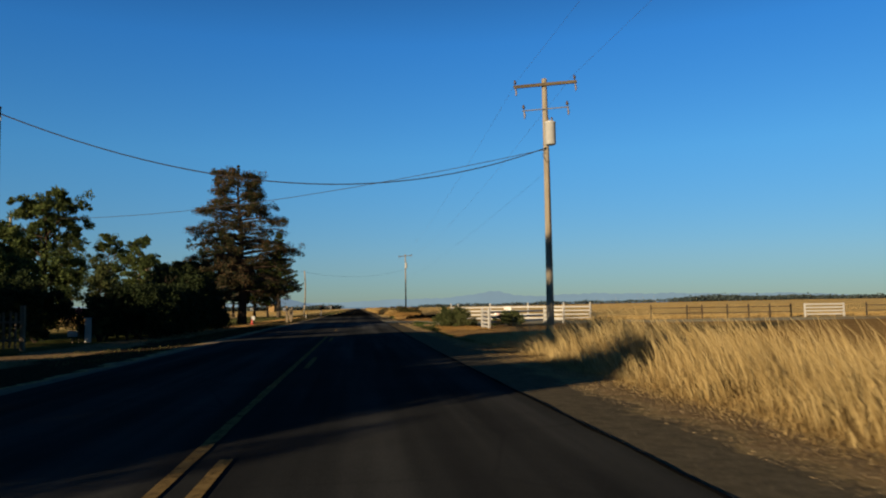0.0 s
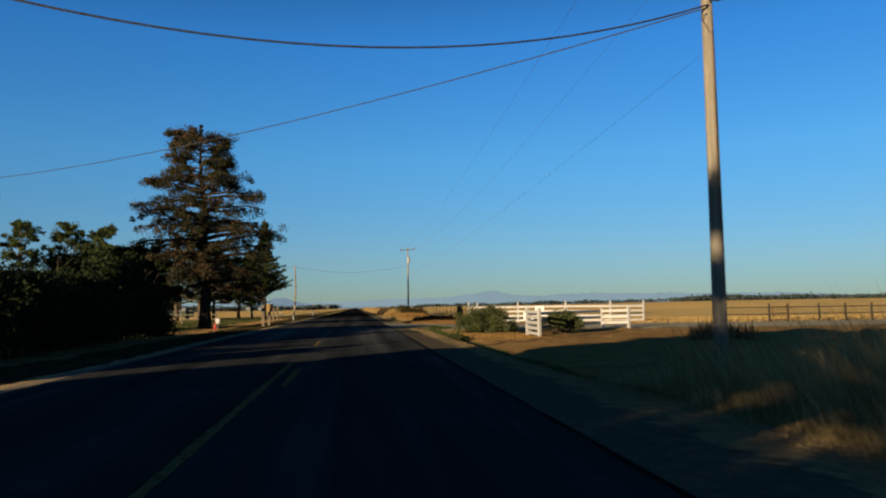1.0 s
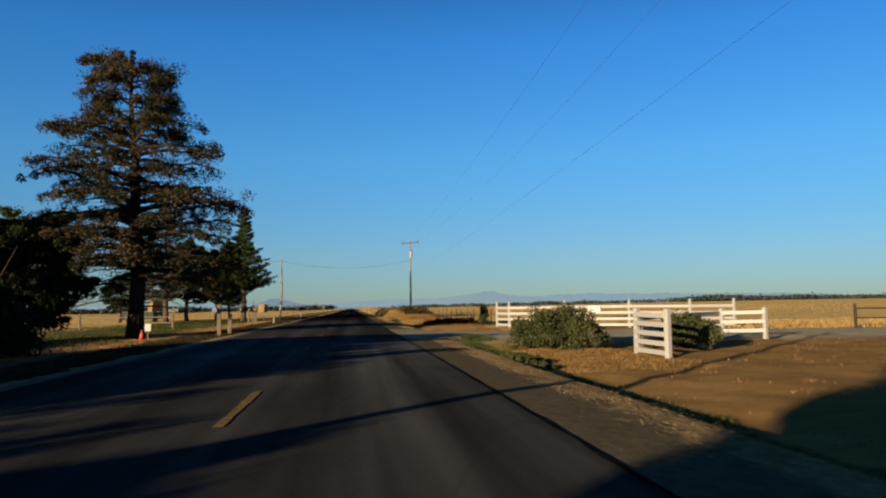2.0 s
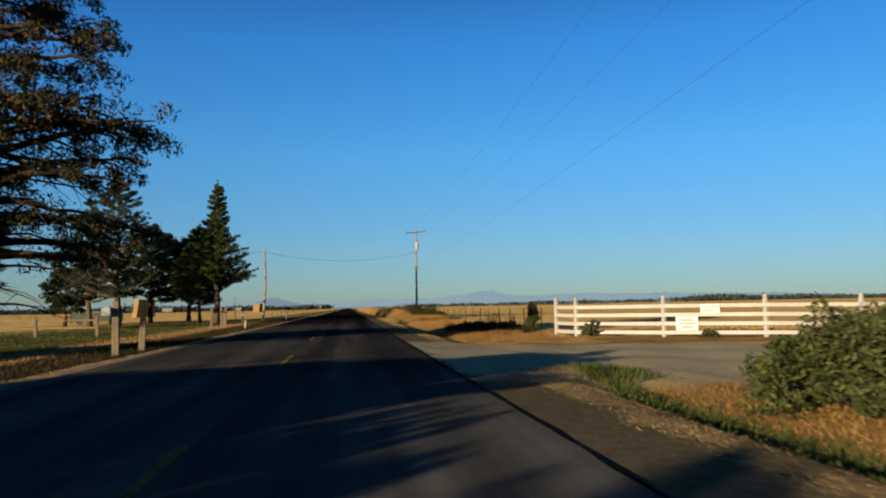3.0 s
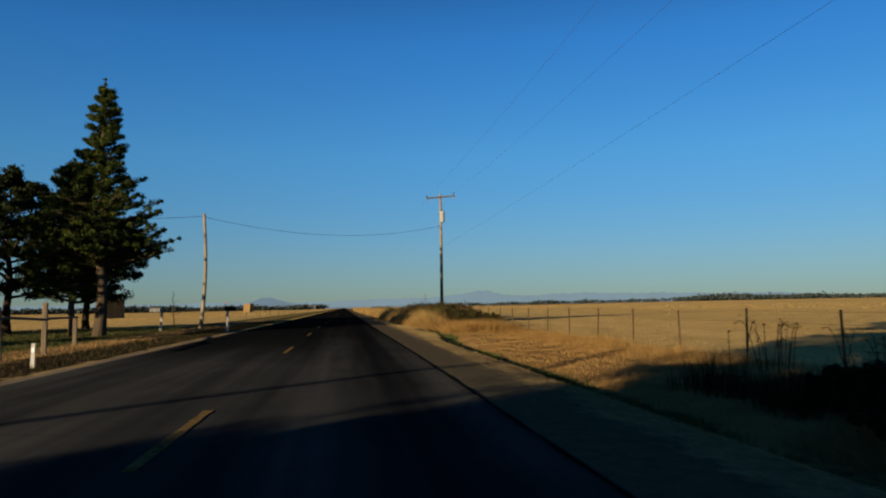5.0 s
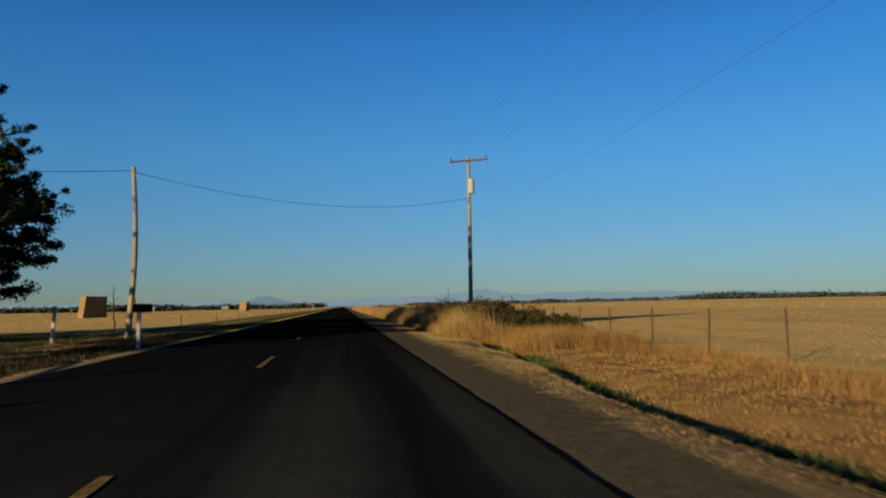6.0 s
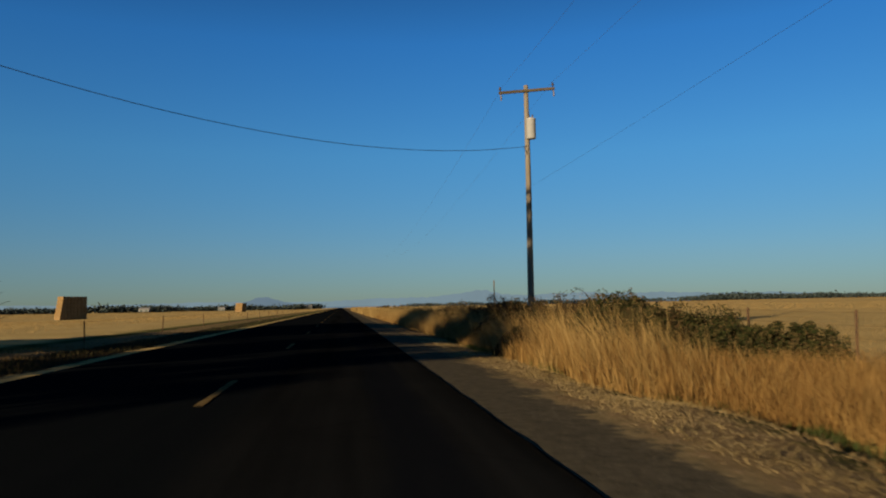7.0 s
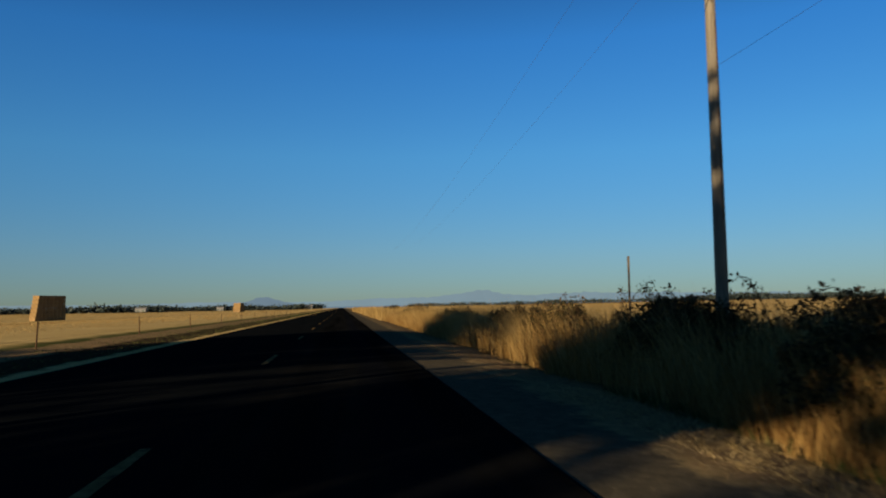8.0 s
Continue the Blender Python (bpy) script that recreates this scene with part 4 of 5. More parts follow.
def canes(x, y, n, h, seed, reach=1.0, leaves=6, size=0.05):
    """Long bramble canes arching above the bushes."""
    rng = np.random.default_rng(seed)
    ob = thing("bramble_canes", "arching bare bramble canes with sparse leaves", "bramble", pose(x, y, gz(x, y)), "roadside brambles")
    tubes, leaf = [], []
    for i in range(n):
        a, r, hh = rng.uniform(0, 6.28), rng.uniform(0.4, 1.4) * reach, h * rng.uniform(0.8, 1.15)
        bx, by = rng.uniform(-2, 2, 2) * reach
        pts = [(bx + r * math.cos(a) * t, by + r * math.sin(a) * t, hh * math.sin(1.9 * t)) for t in np.linspace(0, 1, 8)]
        tubes.append(tube(pts, [0.012 - 0.001 * k for k in range(8)], 4, False))
        leaf += [tuple(np.array(p) + rng.normal(0, 0.06, 3)) for p in pts[2:] for _ in range(leaves)]
    v, f = join(tubes)
    tagged(part("cane_tangle", mesh_from("cane_tangle", v, f, BARK), ob, "brown thorny canes"), kind="stuff")
    v, q = quads_at(rng, np.array(leaf), size, 0.8)
    part("leaves", mesh_arrays("leaves", v, q, [], BRAMBLE_LEAVES), ob)


for k, (bx, by) in enumerate(((9.5, 147.0), (10.8, 153.5), (9.2, 157.5), (10.5, 142.0))):
    canes(bx, by, 9, 1.8, 120 + k)
for k, (bx, by) in enumerate(((11.4, 91.0), (11.1, 94.6), (10.8, 98.2))):
    canes(bx, by, 14, 1.0, 130 + k, 0.4, 2, 0.03)
# Brambles under the pine's shadow; their leaf colour is darkened for it too.
for k, (bx, by, br, bh) in enumerate(((8.0, 90.4, 1.1, 0.45), (9.4, 89.9, 1.3, 0.5), (9.0, 92.6, 1.3, 0.6), (10.6, 91.8, 1.4, 0.65), (10.4, 88.6, 0.9, 0.35))):
    shrub("bramble_bush", "low bramble thicket by the fence, shade in its dark leaf colour", bx, by, br, bh, 135 + k, SHADED_THICKET, 90, 110, 0.036, "bramble", "brambles in the hollow")
shrub("bramble_bush", "small brown dead bush in a gap of the tall grass", 6.45, 139.3, 0.55, 0.8, 160, BRAMBLE_LEAVES, 50, 90, 0.035, "bramble")
for k, (bx, by, br) in enumerate(((5.75, 51.4, 0.6), (6.3, 52.3, 0.7), (6.1, 50.4, 0.5), (6.5, 54.0, 0.5))):
    shrub("weed_patch", "low patch of broad-leaved green weeds by the shoulder", bx, by, br, 0.2, 190 + k, SHRUB_LEAVES, 40, 60, 0.045, "weeds", "green weed patches")


# ---------------------------------------------------------------- grasses
def blades(name, label, n, xr, yr, hr, width, material, seed, lean=(-0.12, 0.05), clumpy=0.5, keep=None, kind="stuff", category="grass", shape=None, spread=0.2):
    """A stand of blades: each a bent, tapering strip."""
    rng = np.random.default_rng(seed)
    x, y = rng.uniform(*xr, n), rng.uniform(*yr, n)
    k = max(1, n // 40)
    cx, cy, ch = rng.uniform(*xr, k), rng.uniform(*yr, k), rng.uniform(0.55, 1.15, k)
    w = rng.integers(0, k, n)
    into = rng.uniform(0, 1, n) < clumpy
    x, y = np.where(into, cx[w] + rng.normal(0, 0.2, n), x), np.where(into, cy[w] + rng.normal(0, 0.2, n), y)
    if keep is not None:
        ok = keep(x, y, rng)
        x, y, w, into = x[ok], y[ok], w[ok], into[ok]
        n = len(x)
    h = rng.uniform(*hr, n) * np.where(into, ch[w], 1.0)
    if shape is not None:
        h = h * shape(x, y)
    z = ground_z(x, y) - 0.03
    a = rng.uniform(0, 2 * math.pi, n)
    side = np.stack([np.cos(a), np.sin(a), np.zeros(n)], 1) * (width * rng.uniform(0.6, 1.4, n))[:, None]
    tip = np.stack([(lean[0] + rng.normal(0, spread, n)) * h, (lean[1] + rng.normal(0, spread, n)) * h, h], 1)
    root = np.stack([x, y, z], 1)
    mid = root + tip * np.array([0.35, 0.35, 0.58])
    v = np.stack([root - side, root + side, mid + side * 0.8, mid - side * 0.8, root + tip], 1).reshape(-1, 3)
    i = np.arange(n)[:, None] * 5
    me = mesh_arrays(name, v, i + np.array([[0, 1, 2, 3]]), i + np.array([[3, 2, 4]]), material)
    return tagged(new(name, me), label, category, kind=kind)


def litter(name, label, n, xr, yr, size, material, seed, long, category):
    """Loose bits lying on the verge."""
    rng = np.random.default_rng(seed)
    x, y = rng.uniform(*xr, n), rng.uniform(*yr, n)
    pts = np.stack([x, y, ground_z(x, y) + 0.012], 1)
    v, q = quads_at(rng, pts, size, long, 0.8)
    tagged(new(name, mesh_arrays(name, v, q, [], material)), label, category, kind="stuff")


swell = lambda x, y: np.clip((x - 5.5) / 2.8, 0.1, 1) * (0.9 + 0.2 * np.sin(x * 1.1 + y * 0.5) * np.sin(y * 0.83 - x * 0.4 + 1))
blades("tall_grass", "matted golden dry grass beside the verge", 58000, (5.4, 15), (1.5, 30), (0.25, 0.85), 0.006, STRAW_PALE, 201, (-0.15, 0.05), 0.75,
       lambda x, y, rng: (x > 5.6 + 0.3 * np.sin(y * 1.7)) & (rng.uniform(0, 1, len(x)) < np.clip(1.3 - (x - 6) / 7, 0.1, 1)), shape=swell, spread=0.45)
blades("tall_grass", "tall golden grass stalks leaning over the verge", 18000, (5.9, 15), (1.5, 30), (0.85, 1.72), 0.006, PALE_STALK, 215, (-0.42, 0.05), 0.85,
       lambda x, y, rng: (x > 6.1 + 0.3 * np.sin(y * 1.7)) & (rng.uniform(0, 1, len(x)) < np.clip(1.2 - (x - 6) / 7, 0.1, 1)), shape=swell, spread=0.16)
blades("straw_mat", "flattened straw lying along the verge", 30000, (4.8, 6.7), (-2, 30), (0.03, 0.16), 0.005, STRAW_PALE, 218, (-0.3, 0.0), 0.4, shape=lambda x, y: np.clip((x - 4.6) / 1.6, 0.2, 1), spread=0.9)
patchy = lambda x, y, rng: rng.uniform(0, 1, len(x)) < np.clip(0.45 + 0.8 * np.sin(x * 2.3 + y * 0.55) * np.sin(y * 0.9 - x * 1.4) + 0.3 * np.sin(y * 2.7 + x * 3), 0.02, 1)
blades("straw_mat", "trampled straw in patches on the shoulder", 44000, (4.6, 6.0), (77, 112), (0.015, 0.07), 0.0035, PALE_STALK, 235, (-0.3, 0.0), 0.3, patchy, spread=1.4)
blades("straw_mat", "trampled straw in patches on the shoulder", 30000, (4.4, 6.0), (32, 61.5), (0.015, 0.07), 0.0035, PALE_STALK, 253, (-0.3, 0.0), 0.3, patchy, spread=1.4)
blades("straw_mat", "trampled straw between the gravel and the tall grass", 80000, (4.95, 7.0), (112, 150), (0.02, 0.1), 0.0035, PALE_STALK, 236, (-0.3, 0.0), 0.3, lambda x, y, rng: patchy(x, y, rng) | (rng.uniform(0, 1, len(x)) < 0.35), spread=1.4)
blades("verge_weeds", "small dark tufts on the straw verge", 900, (5.0, 6.2), (118, 146), (0.03, 0.12), 0.006, DARK_WEEDS, 237, (0, 0), 1.0, spread=0.5)
blades("straw_mat", "dry straw-coloured grass round the bush", 9000, (6.7, 10.5), (49, 61), (0.03, 0.14), 0.006, STRAW_GRASS, 219, (-0.2, 0.0), 0.4, spread=0.7)
blades("dock_weed", "dead reddish-brown dock stalks on bare earth", 700, (16.2, 18.4), (45.2, 47.4), (0.3, 0.95), 0.02, BROWN_GRASS, 216, (0, 0), 0.8)
blades("tall_grass", "tall golden dry grass along the road edge", 95000, (6.0, 8.4), (127, 215), (0.3, 1.2), 0.0055, STRAW_GRASS, 202, (-0.1, 0.0), 0.7,
       lambda x, y, rng: (x > 6.05 + 0.25 * np.sin(y * 0.9) + 0.3 * np.clip(132.5 - y, 0, 4)) & (rng.uniform(0, 1, len(x)) < np.clip((y - 128.5) / 2.5, 0.0, 1) * np.where(y < 146, 1.0 - 0.85 * np.clip(1.6 - np.abs(y - 139.2 - (x - 6) * 0.6), 0, 1), 0.25 + 0.75 * np.sin(y * 0.33 + 1) ** 4)), shape=lambda x, y: np.clip((x - 5.0) / 2.0, 0.3, 1) * np.clip((y - 126) / 8, 0.4, 1), spread=0.25)
blades("tall_grass", "wispy golden stalks leaning out over the verge", 15000, (6.2, 8.6), (130.5, 215), (1.0, 1.8), 0.0045, GOLD_GRASS, 217, (-0.3, 0.0), 0.85, shape=lambda x, y: np.clip((x - 5.0) / 2.2, 0.4, 1) * np.clip((y - 125) / 9, 0.5, 1))
blades("tall_grass", "thin tall seeding grass among the brambles", 15000, (8.4, 12.5), (141, 200), (0.9, 1.75), 0.007, GOLD_GRASS, 203, (-0.06, 0.0), 0.6)
blades("dry_weeds", "matted brown dry weeds on the bank", 130000, (6.4, 12.4), (77, 142), (0.03, 0.11), 0.0045, MATTED, 204, (0, 0), 0.25, lambda x, y, rng: (y > 84) | (x < 11.8))
blades("dry_weeds", "soft golden weeds in front of the wire fence", 26000, (8.6, 12.3), (99, 133), (0.1, 0.5), 0.004, STRAW_GRASS, 221, (-0.1, 0.0), 0.6, shape=lambda x, y: np.clip((x - 8.2) / 2.2, 0.15, 1) * (0.75 + 0.25 * np.sin(y * 0.7 + x)), spread=0.35)
hummock = lambda x, y: 0.22 + 0.9 * np.clip(0.5 + 0.6 * np.sin(x * 3.1 + np.sin(y * 1.3)) * np.sin(y * 2.3 + x * 0.7) + 0.4 * np.sin(x * 1.1 - y * 0.9), 0, 1)
blades("dry_weeds", "soft hummocks of matted brown weeds on the bank", 60000, (6.5, 10.4), (78.5, 91), (0.1, 0.34), 0.004, DRY_WEEDS, 232, (-0.1, 0.0), 0.55, shape=hummock, spread=0.6)
# The dark weed colour here carries the pine's shade on the hollow.
blades("dark_weeds", "ragged weeds and dead stems in the hollow, coloured dark for shade", 9000, (7.6, 11.6), (87.5, 96), (0.3, 0.85), 0.006, DARK_WEEDS, 233, (0, 0), 0.8, shape=lambda x, y: 0.6 + 0.4 * np.sin(x * 2.1 + y) * np.sin(y * 1.7), spread=0.25)
blades("tall_grass", "thick golden grass below the green brambles", 30000, (7.0, 11.6), (124.5, 135), (0.35, 0.85), 0.0045, STRAW_GRASS, 234, (-0.08, 0.0), 0.6, lambda x, y, rng: x > 7.15 + 0.2 * np.sin(y * 1.3), shape=lambda x, y: np.clip((x - 6.6) / 1.2, 0.3, 1) * (0.8 + 0.2 * np.sin(y * 1.1 + x * 0.8)), spread=0.38)
blades("dry_weeds", "sparse brown weeds on bare earth", 3500, (6.4, 22), (30, 62), (0.03, 0.1), 0.012, BROWN_GRASS, 205, (0, 0), 0.7)
blades("green_grass", "thin strip of green grass in the ditch", 16000, (5.7, 6.7), (22, 61), (0.03, 0.11), 0.008, GREEN_GRASS, 206, (0, 0), 0.7, lambda x, y, rng: np.abs(x - 6.2 - 0.15 * np.sin(y * 0.6)) < 0.32 + 0.15 * np.sin(y * 1.1))
blades("green_grass", "thin strip of green grass in the ditch", 46000, (5.7, 7.5), (78, 150), (0.06, 0.22), 0.008, GREEN_GRASS, 207, (0, 0), 0.7, lambda x, y, rng: np.abs(x - 6.1 - 1.05 * np.clip((y - 112) / 10, 0, 1) * np.clip((137 - y) / 5, 0, 1) - 0.12 * np.sin(y * 0.6)) < 0.16 + 0.14 * np.sin(y * 0.9))
blades("green_grass", "short bright green grass in the shallow end of the ditch", 7000, (6.6, 7.4), (120, 131.5), (0.06, 0.17), 0.007, GREEN_GRASS, 238, (0, 0), 0.5, lambda x, y, rng: np.abs(x - 6.98 - 0.08 * np.sin(y * 0.9)) < 0.2 + 0.06 * np.sin(y * 1.7))
blades("green_grass", "lush green grass at the end of the ditch", 5200, (5.75, 6.95), (52, 62.8), (0.05, 0.17), 0.008, GREEN_GRASS, 227, (0, 0), 0.5, lambda x, y, rng: np.abs(x - 6.35 - 0.15 * np.sin(y * 0.6)) < 0.36 * np.clip((63 - y) / 1.2, 0.2, 1))
blades("green_grass", "tuft of coarse green grass at the corner of the drive", 1500, (6.0, 7.2), (61.6, 63.7), (0.06, 0.22), 0.008, GREEN_GRASS, 239, (0, 0), 0.7)
blades("straw_mat", "loose straw at the corner of the drive", 2600, (5.1, 6.5), (61.4, 63.5), (0.02, 0.1), 0.004, PALE_STALK, 251, (-0.3, 0.0), 0.6, spread=1.3)
blades("green_grass", "leafy green weeds at the corner of the drive", 1300, (5.5, 7.0), (50, 60), (0.05, 0.17), 0.01, GREEN_GRASS, 208, (0, 0), 0.8)
blades("stubble", "pale straw stubble behind the wire fence", 60000, (12.4, 34), (86, 185), (0.03, 0.09), 0.012, GOLD_GRASS, 209, (0, 0), 0.2)
blades("verge_weeds", "dark dead weeds along the verge", 26000, (-7.3, -4.9), (58, 150), (0.04, 0.2), 0.009, DARK_WEEDS, 210, (0, 0), 0.6)
blades("dry_grass", "strip of tan dry grass below the fence", 26000, (-9.8, -7.2), (58, 150), (0.03, 0.14), 0.007, MATTED, 220, (0, 0), 0.4)
blades("lawn_grass", "patchy rough lawn under the trees", 50000, (-24, -9), (62, 150), (0.04, 0.18), 0.01, WEEDS, 211, (0, 0), 0.6)
blades("verge_weeds", "low weeds at the foot of the hedge", 6000, (-8.4, -5.2), (20, 58), (0.03, 0.12), 0.01, WEEDS, 212, (0, 0), 0.75)
blades("tall_grass", "golden grass thinning out far along the road", 30000, (5.8, 9), (215, 420), (0.7, 1.6), 0.03, GOLD_GRASS, 213, (0, 0), 0.6)
blades("verge_weeds", "dry grass along the field side of the road", 26000, (-8.5, -4.8), (150, 420), (0.03, 0.1), 0.015, WEEDS, 214, (0, 0), 0.6)
clear = lambda x, y, rng: ~((x > -9) & (x < 12.5)) & ~((np.abs(y - 72) < 9) & (x > 0) & (x < 29))
for k, (n, xr, yr, hr, w) in enumerate(((90000, (34, 130), (86, 300), (0.04, 0.1), 0.022), (60000, (100, 600), (60, 900), (0.1, 0.2), 0.12), (50000, (9, 500), (260, 1100), (0.1, 0.2), 0.14))):
    blades("stubble", "mown golden stubble covering the wide field", n, xr, yr, hr, w, GOLD_GRASS, 230 + k, (0, 0), 0.3, clear)
for k, (n, xr, yr, hr, w) in enumerate(((110000, (-130, -19), (70, 330), (0.05, 0.12), 0.03), (60000, (-600, -100), (100, 900), (0.1, 0.18), 0.12), (50000, (-500, -9), (240, 1100), (0.1, 0.18), 0.14))):
    blades("stubble", "mown golden stubble covering the hay field", n, xr, yr, hr, w, GOLD_GRASS, 240 + k, (0, 0), 0.3, clear)
blades("stubble", "dry yellow grass beyond the yard fence", 40000, (22, 130), (73, 92), (0.1, 0.3), 0.03, GOLD_GRASS, 250, (0, 0), 0.4)
litter("straw_litter", "scattered straw and dry debris on the gravel shoulder", 30000, (4.6, 6.1), (-3, 62), 0.0042, STRAW, 221, 3.0, "litter")
litter("straw_litter", "scattered straw and dry debris on the gravel shoulder", 40000, (4.6, 6.2), (76, 175), 0.0042, STRAW, 222, 3.0, "litter")
litter("gravel", "loose pebbles on the shoulder", 34000, (3.6, 5.2), (-3, 62), 0.005, PEBBLES, 223, 0.7, "gravel")
litter("gravel", "loose pebbles on the shoulder", 44000, (3.6, 5.2), (76, 160), 0.005, PEBBLES, 224, 0.7, "gravel")
litter("straw_litter", "bleached straw and debris blown along the verge", 26000, (4.7, 6.3), (77, 160), 0.0028, STRAW_BRIGHT, 228, 7.0, "litter")
litter("straw_litter", "bleached straw and debris blown along the verge", 30000, (4.5, 6.0), (-3, 60), 0.0032, STRAW_BRIGHT, 229, 7.0, "litter")
litter("gravel", "scattered stones where the drive meets the road", 5000, (3.7, 6.4), (70, 73.5), 0.009, PEBBLES, 231, 0.8, "gravel")
litter("gravel", "loose stones at the corner of the drive", 900, (4.3, 5.8), (61.4, 63.2), 0.014, PEBBLES, 252, 0.8, "gravel")
litter("gravel", "loose pebbles on the farm drive", 9000, (3.7, 14), (62, 77), 0.0055, PEBBLES, 225, 0.7, "gravel")
litter("gravel", "pale grit along the road edge", 11000, (-5.1, -4.05), (0, 150), 0.0055, PEBBLES, 226, 0.7, "gravel")


# ---------------------------------------------------------------- white entrance fence
RAILS = (0.2, 0.6, 1.0, 1.4)


def board_fence(label, posts, height, rails, cap, bw=0.15):
    fence = thing("rail_fence", label, "fence", group="white entrance fences")
    for px, py in posts:
        z0 = gz(px, py)
        post = part("post", block("post", 0.16, 0.16, height + 0.35, WHITE_WOOD, 0.012), fence, m=pose(px, py, z0 - 0.25, 0, 0, 20))
        if cap:
            v, f = lathe(((0.11, 0), (0.11, 0.03), (0.07, 0.05), (0.1, 0.1), (0.085, 0.16), (0.02, 0.2)), 8)
            part("post_cap", mesh_from("post_cap", v, f, WHITE_WOOD), post, m=pose(0, 0, height + 0.35))
    for (ax, ay), (bx, by) in zip(posts, posts[1:]):
        d = Vector((bx - ax, by - ay, 0)).normalized()
        side = Vector((d.y, -d.x, 0)) * 0.1
        if side.x > 0:
            side = -side
        for r in rails:
            me, m = beam("rail", (ax + side.x, ay + side.y, gz(ax, ay) + r), (bx + side.x, by + side.y, gz(bx, by) + r), 0.035, bw, WHITE_WOOD)
            part("rail", me, fence, m=m)
    return fence


board_fence("short white board fence panel beside the bush", ((10.65, 52.8), (10.5, 54.8)), 1.35, (0.15, 0.42, 0.7, 0.98, 1.25), False)
board_fence("white board fence with dark weathered gaps", ((10.62, 54.9), (13.5, 58.1), (17.0, 61.7), (18.4, 60.8)), 1.2, (0.35, 0.72, 1.1), False)
board_fence("long white board fence with four rails by the drive", ((12.0, 85.4), (12.6, 84.0), (15.8, 81.0), (19.6, 79.0), (23.2, 77.7), (26.0, 77.3)), 1.58, RAILS, True, 0.17)


def sign(label, x, y, z, w, h, turn, word, bars):
    s = thing("sign", label, "sign", pose(x, y, z, 0, 0, turn))
    part("board", block("board", w, 0.02, h, SIGN_FACE, 0.004), s)
    if word:
        cu = bpy.data.curves.new("lettering", "FONT")
        cu.body, cu.size, cu.align_x, cu.extrude = word, h * 0.42, "CENTER", 0.002
        cu.materials.append(FADED_RED)
        tmp = bpy.data.objects.new("lettering", cu)
        scene.collection.objects.link(tmp)
        bpy.context.view_layer.update()
        me = bpy.data.meshes.new_from_object(tmp.evaluated_get(bpy.context.evaluated_depsgraph_get()))
        bpy.data.objects.remove(tmp)
        me.name = "lettering"
        part("lettering", me, s, "red letters", pose(-w * 0.22, -0.014, h * 0.56, 90, 0, 0))
    for bx, bz, bw in bars:
        part("lettering", block("lettering", bw * w, 0.006, h * 0.13, FADED_RED, 0, False), s, "red bar of lettering", pose(bx * w, -0.012, bz * h))


sign("small white warning board with faded red lettering on the rails", 17.5, 79.92, gz(17.5, 80) + 1.08, 0.8, 0.4, -28, "NO", ((0.2, 0.7, 0.4), (0, 0.3, 0.8)))
sign("larger white board with red lettering fixed below the rail", 16.6, 80.36, gz(16.6, 80.4) + 0.28, 0.95, 0.62, -28, "", ((0, 0.75, 0.6), (0.05, 0.5, 0.75), (0, 0.25, 0.5)))


# ---------------------------------------------------------------- wire fences and far gate
def wire_fence(label, pts, h, strands):
    fence = thing("wire_fence", label, "fence")
    stake = block("stake", 0.05, 0.05, h + 0.3, RUST, 0.006)
    for x, y in pts:
        part("stake", stake, fence, m=pose(x, y, gz(x, y) - 0.3, 2 * math.sin(y), 3 * math.sin(3 * y + x), 40))
    for k in range(strands):
        z = h * (0.35 + 0.6 * k / max(1, strands - 1))
        line = [(x, y, gz(x, y) + z) for x, y in pts]
        v, f = tube(line, [0.003] * len(line), 4)
        part("strand", mesh_from("strand", v, f, RUST), fence)


wire_fence("rusty wire fence on thin steel stakes along the stubble", [(12.4, 90.0 + 3.97 * k) for k in range(33)], 1.35, 4)
wire_fence("thin wire fence along the hay field", [(-9.0 - 0.04 * k, 153 + 14 * k) for k in range(13)], 1.0, 2)


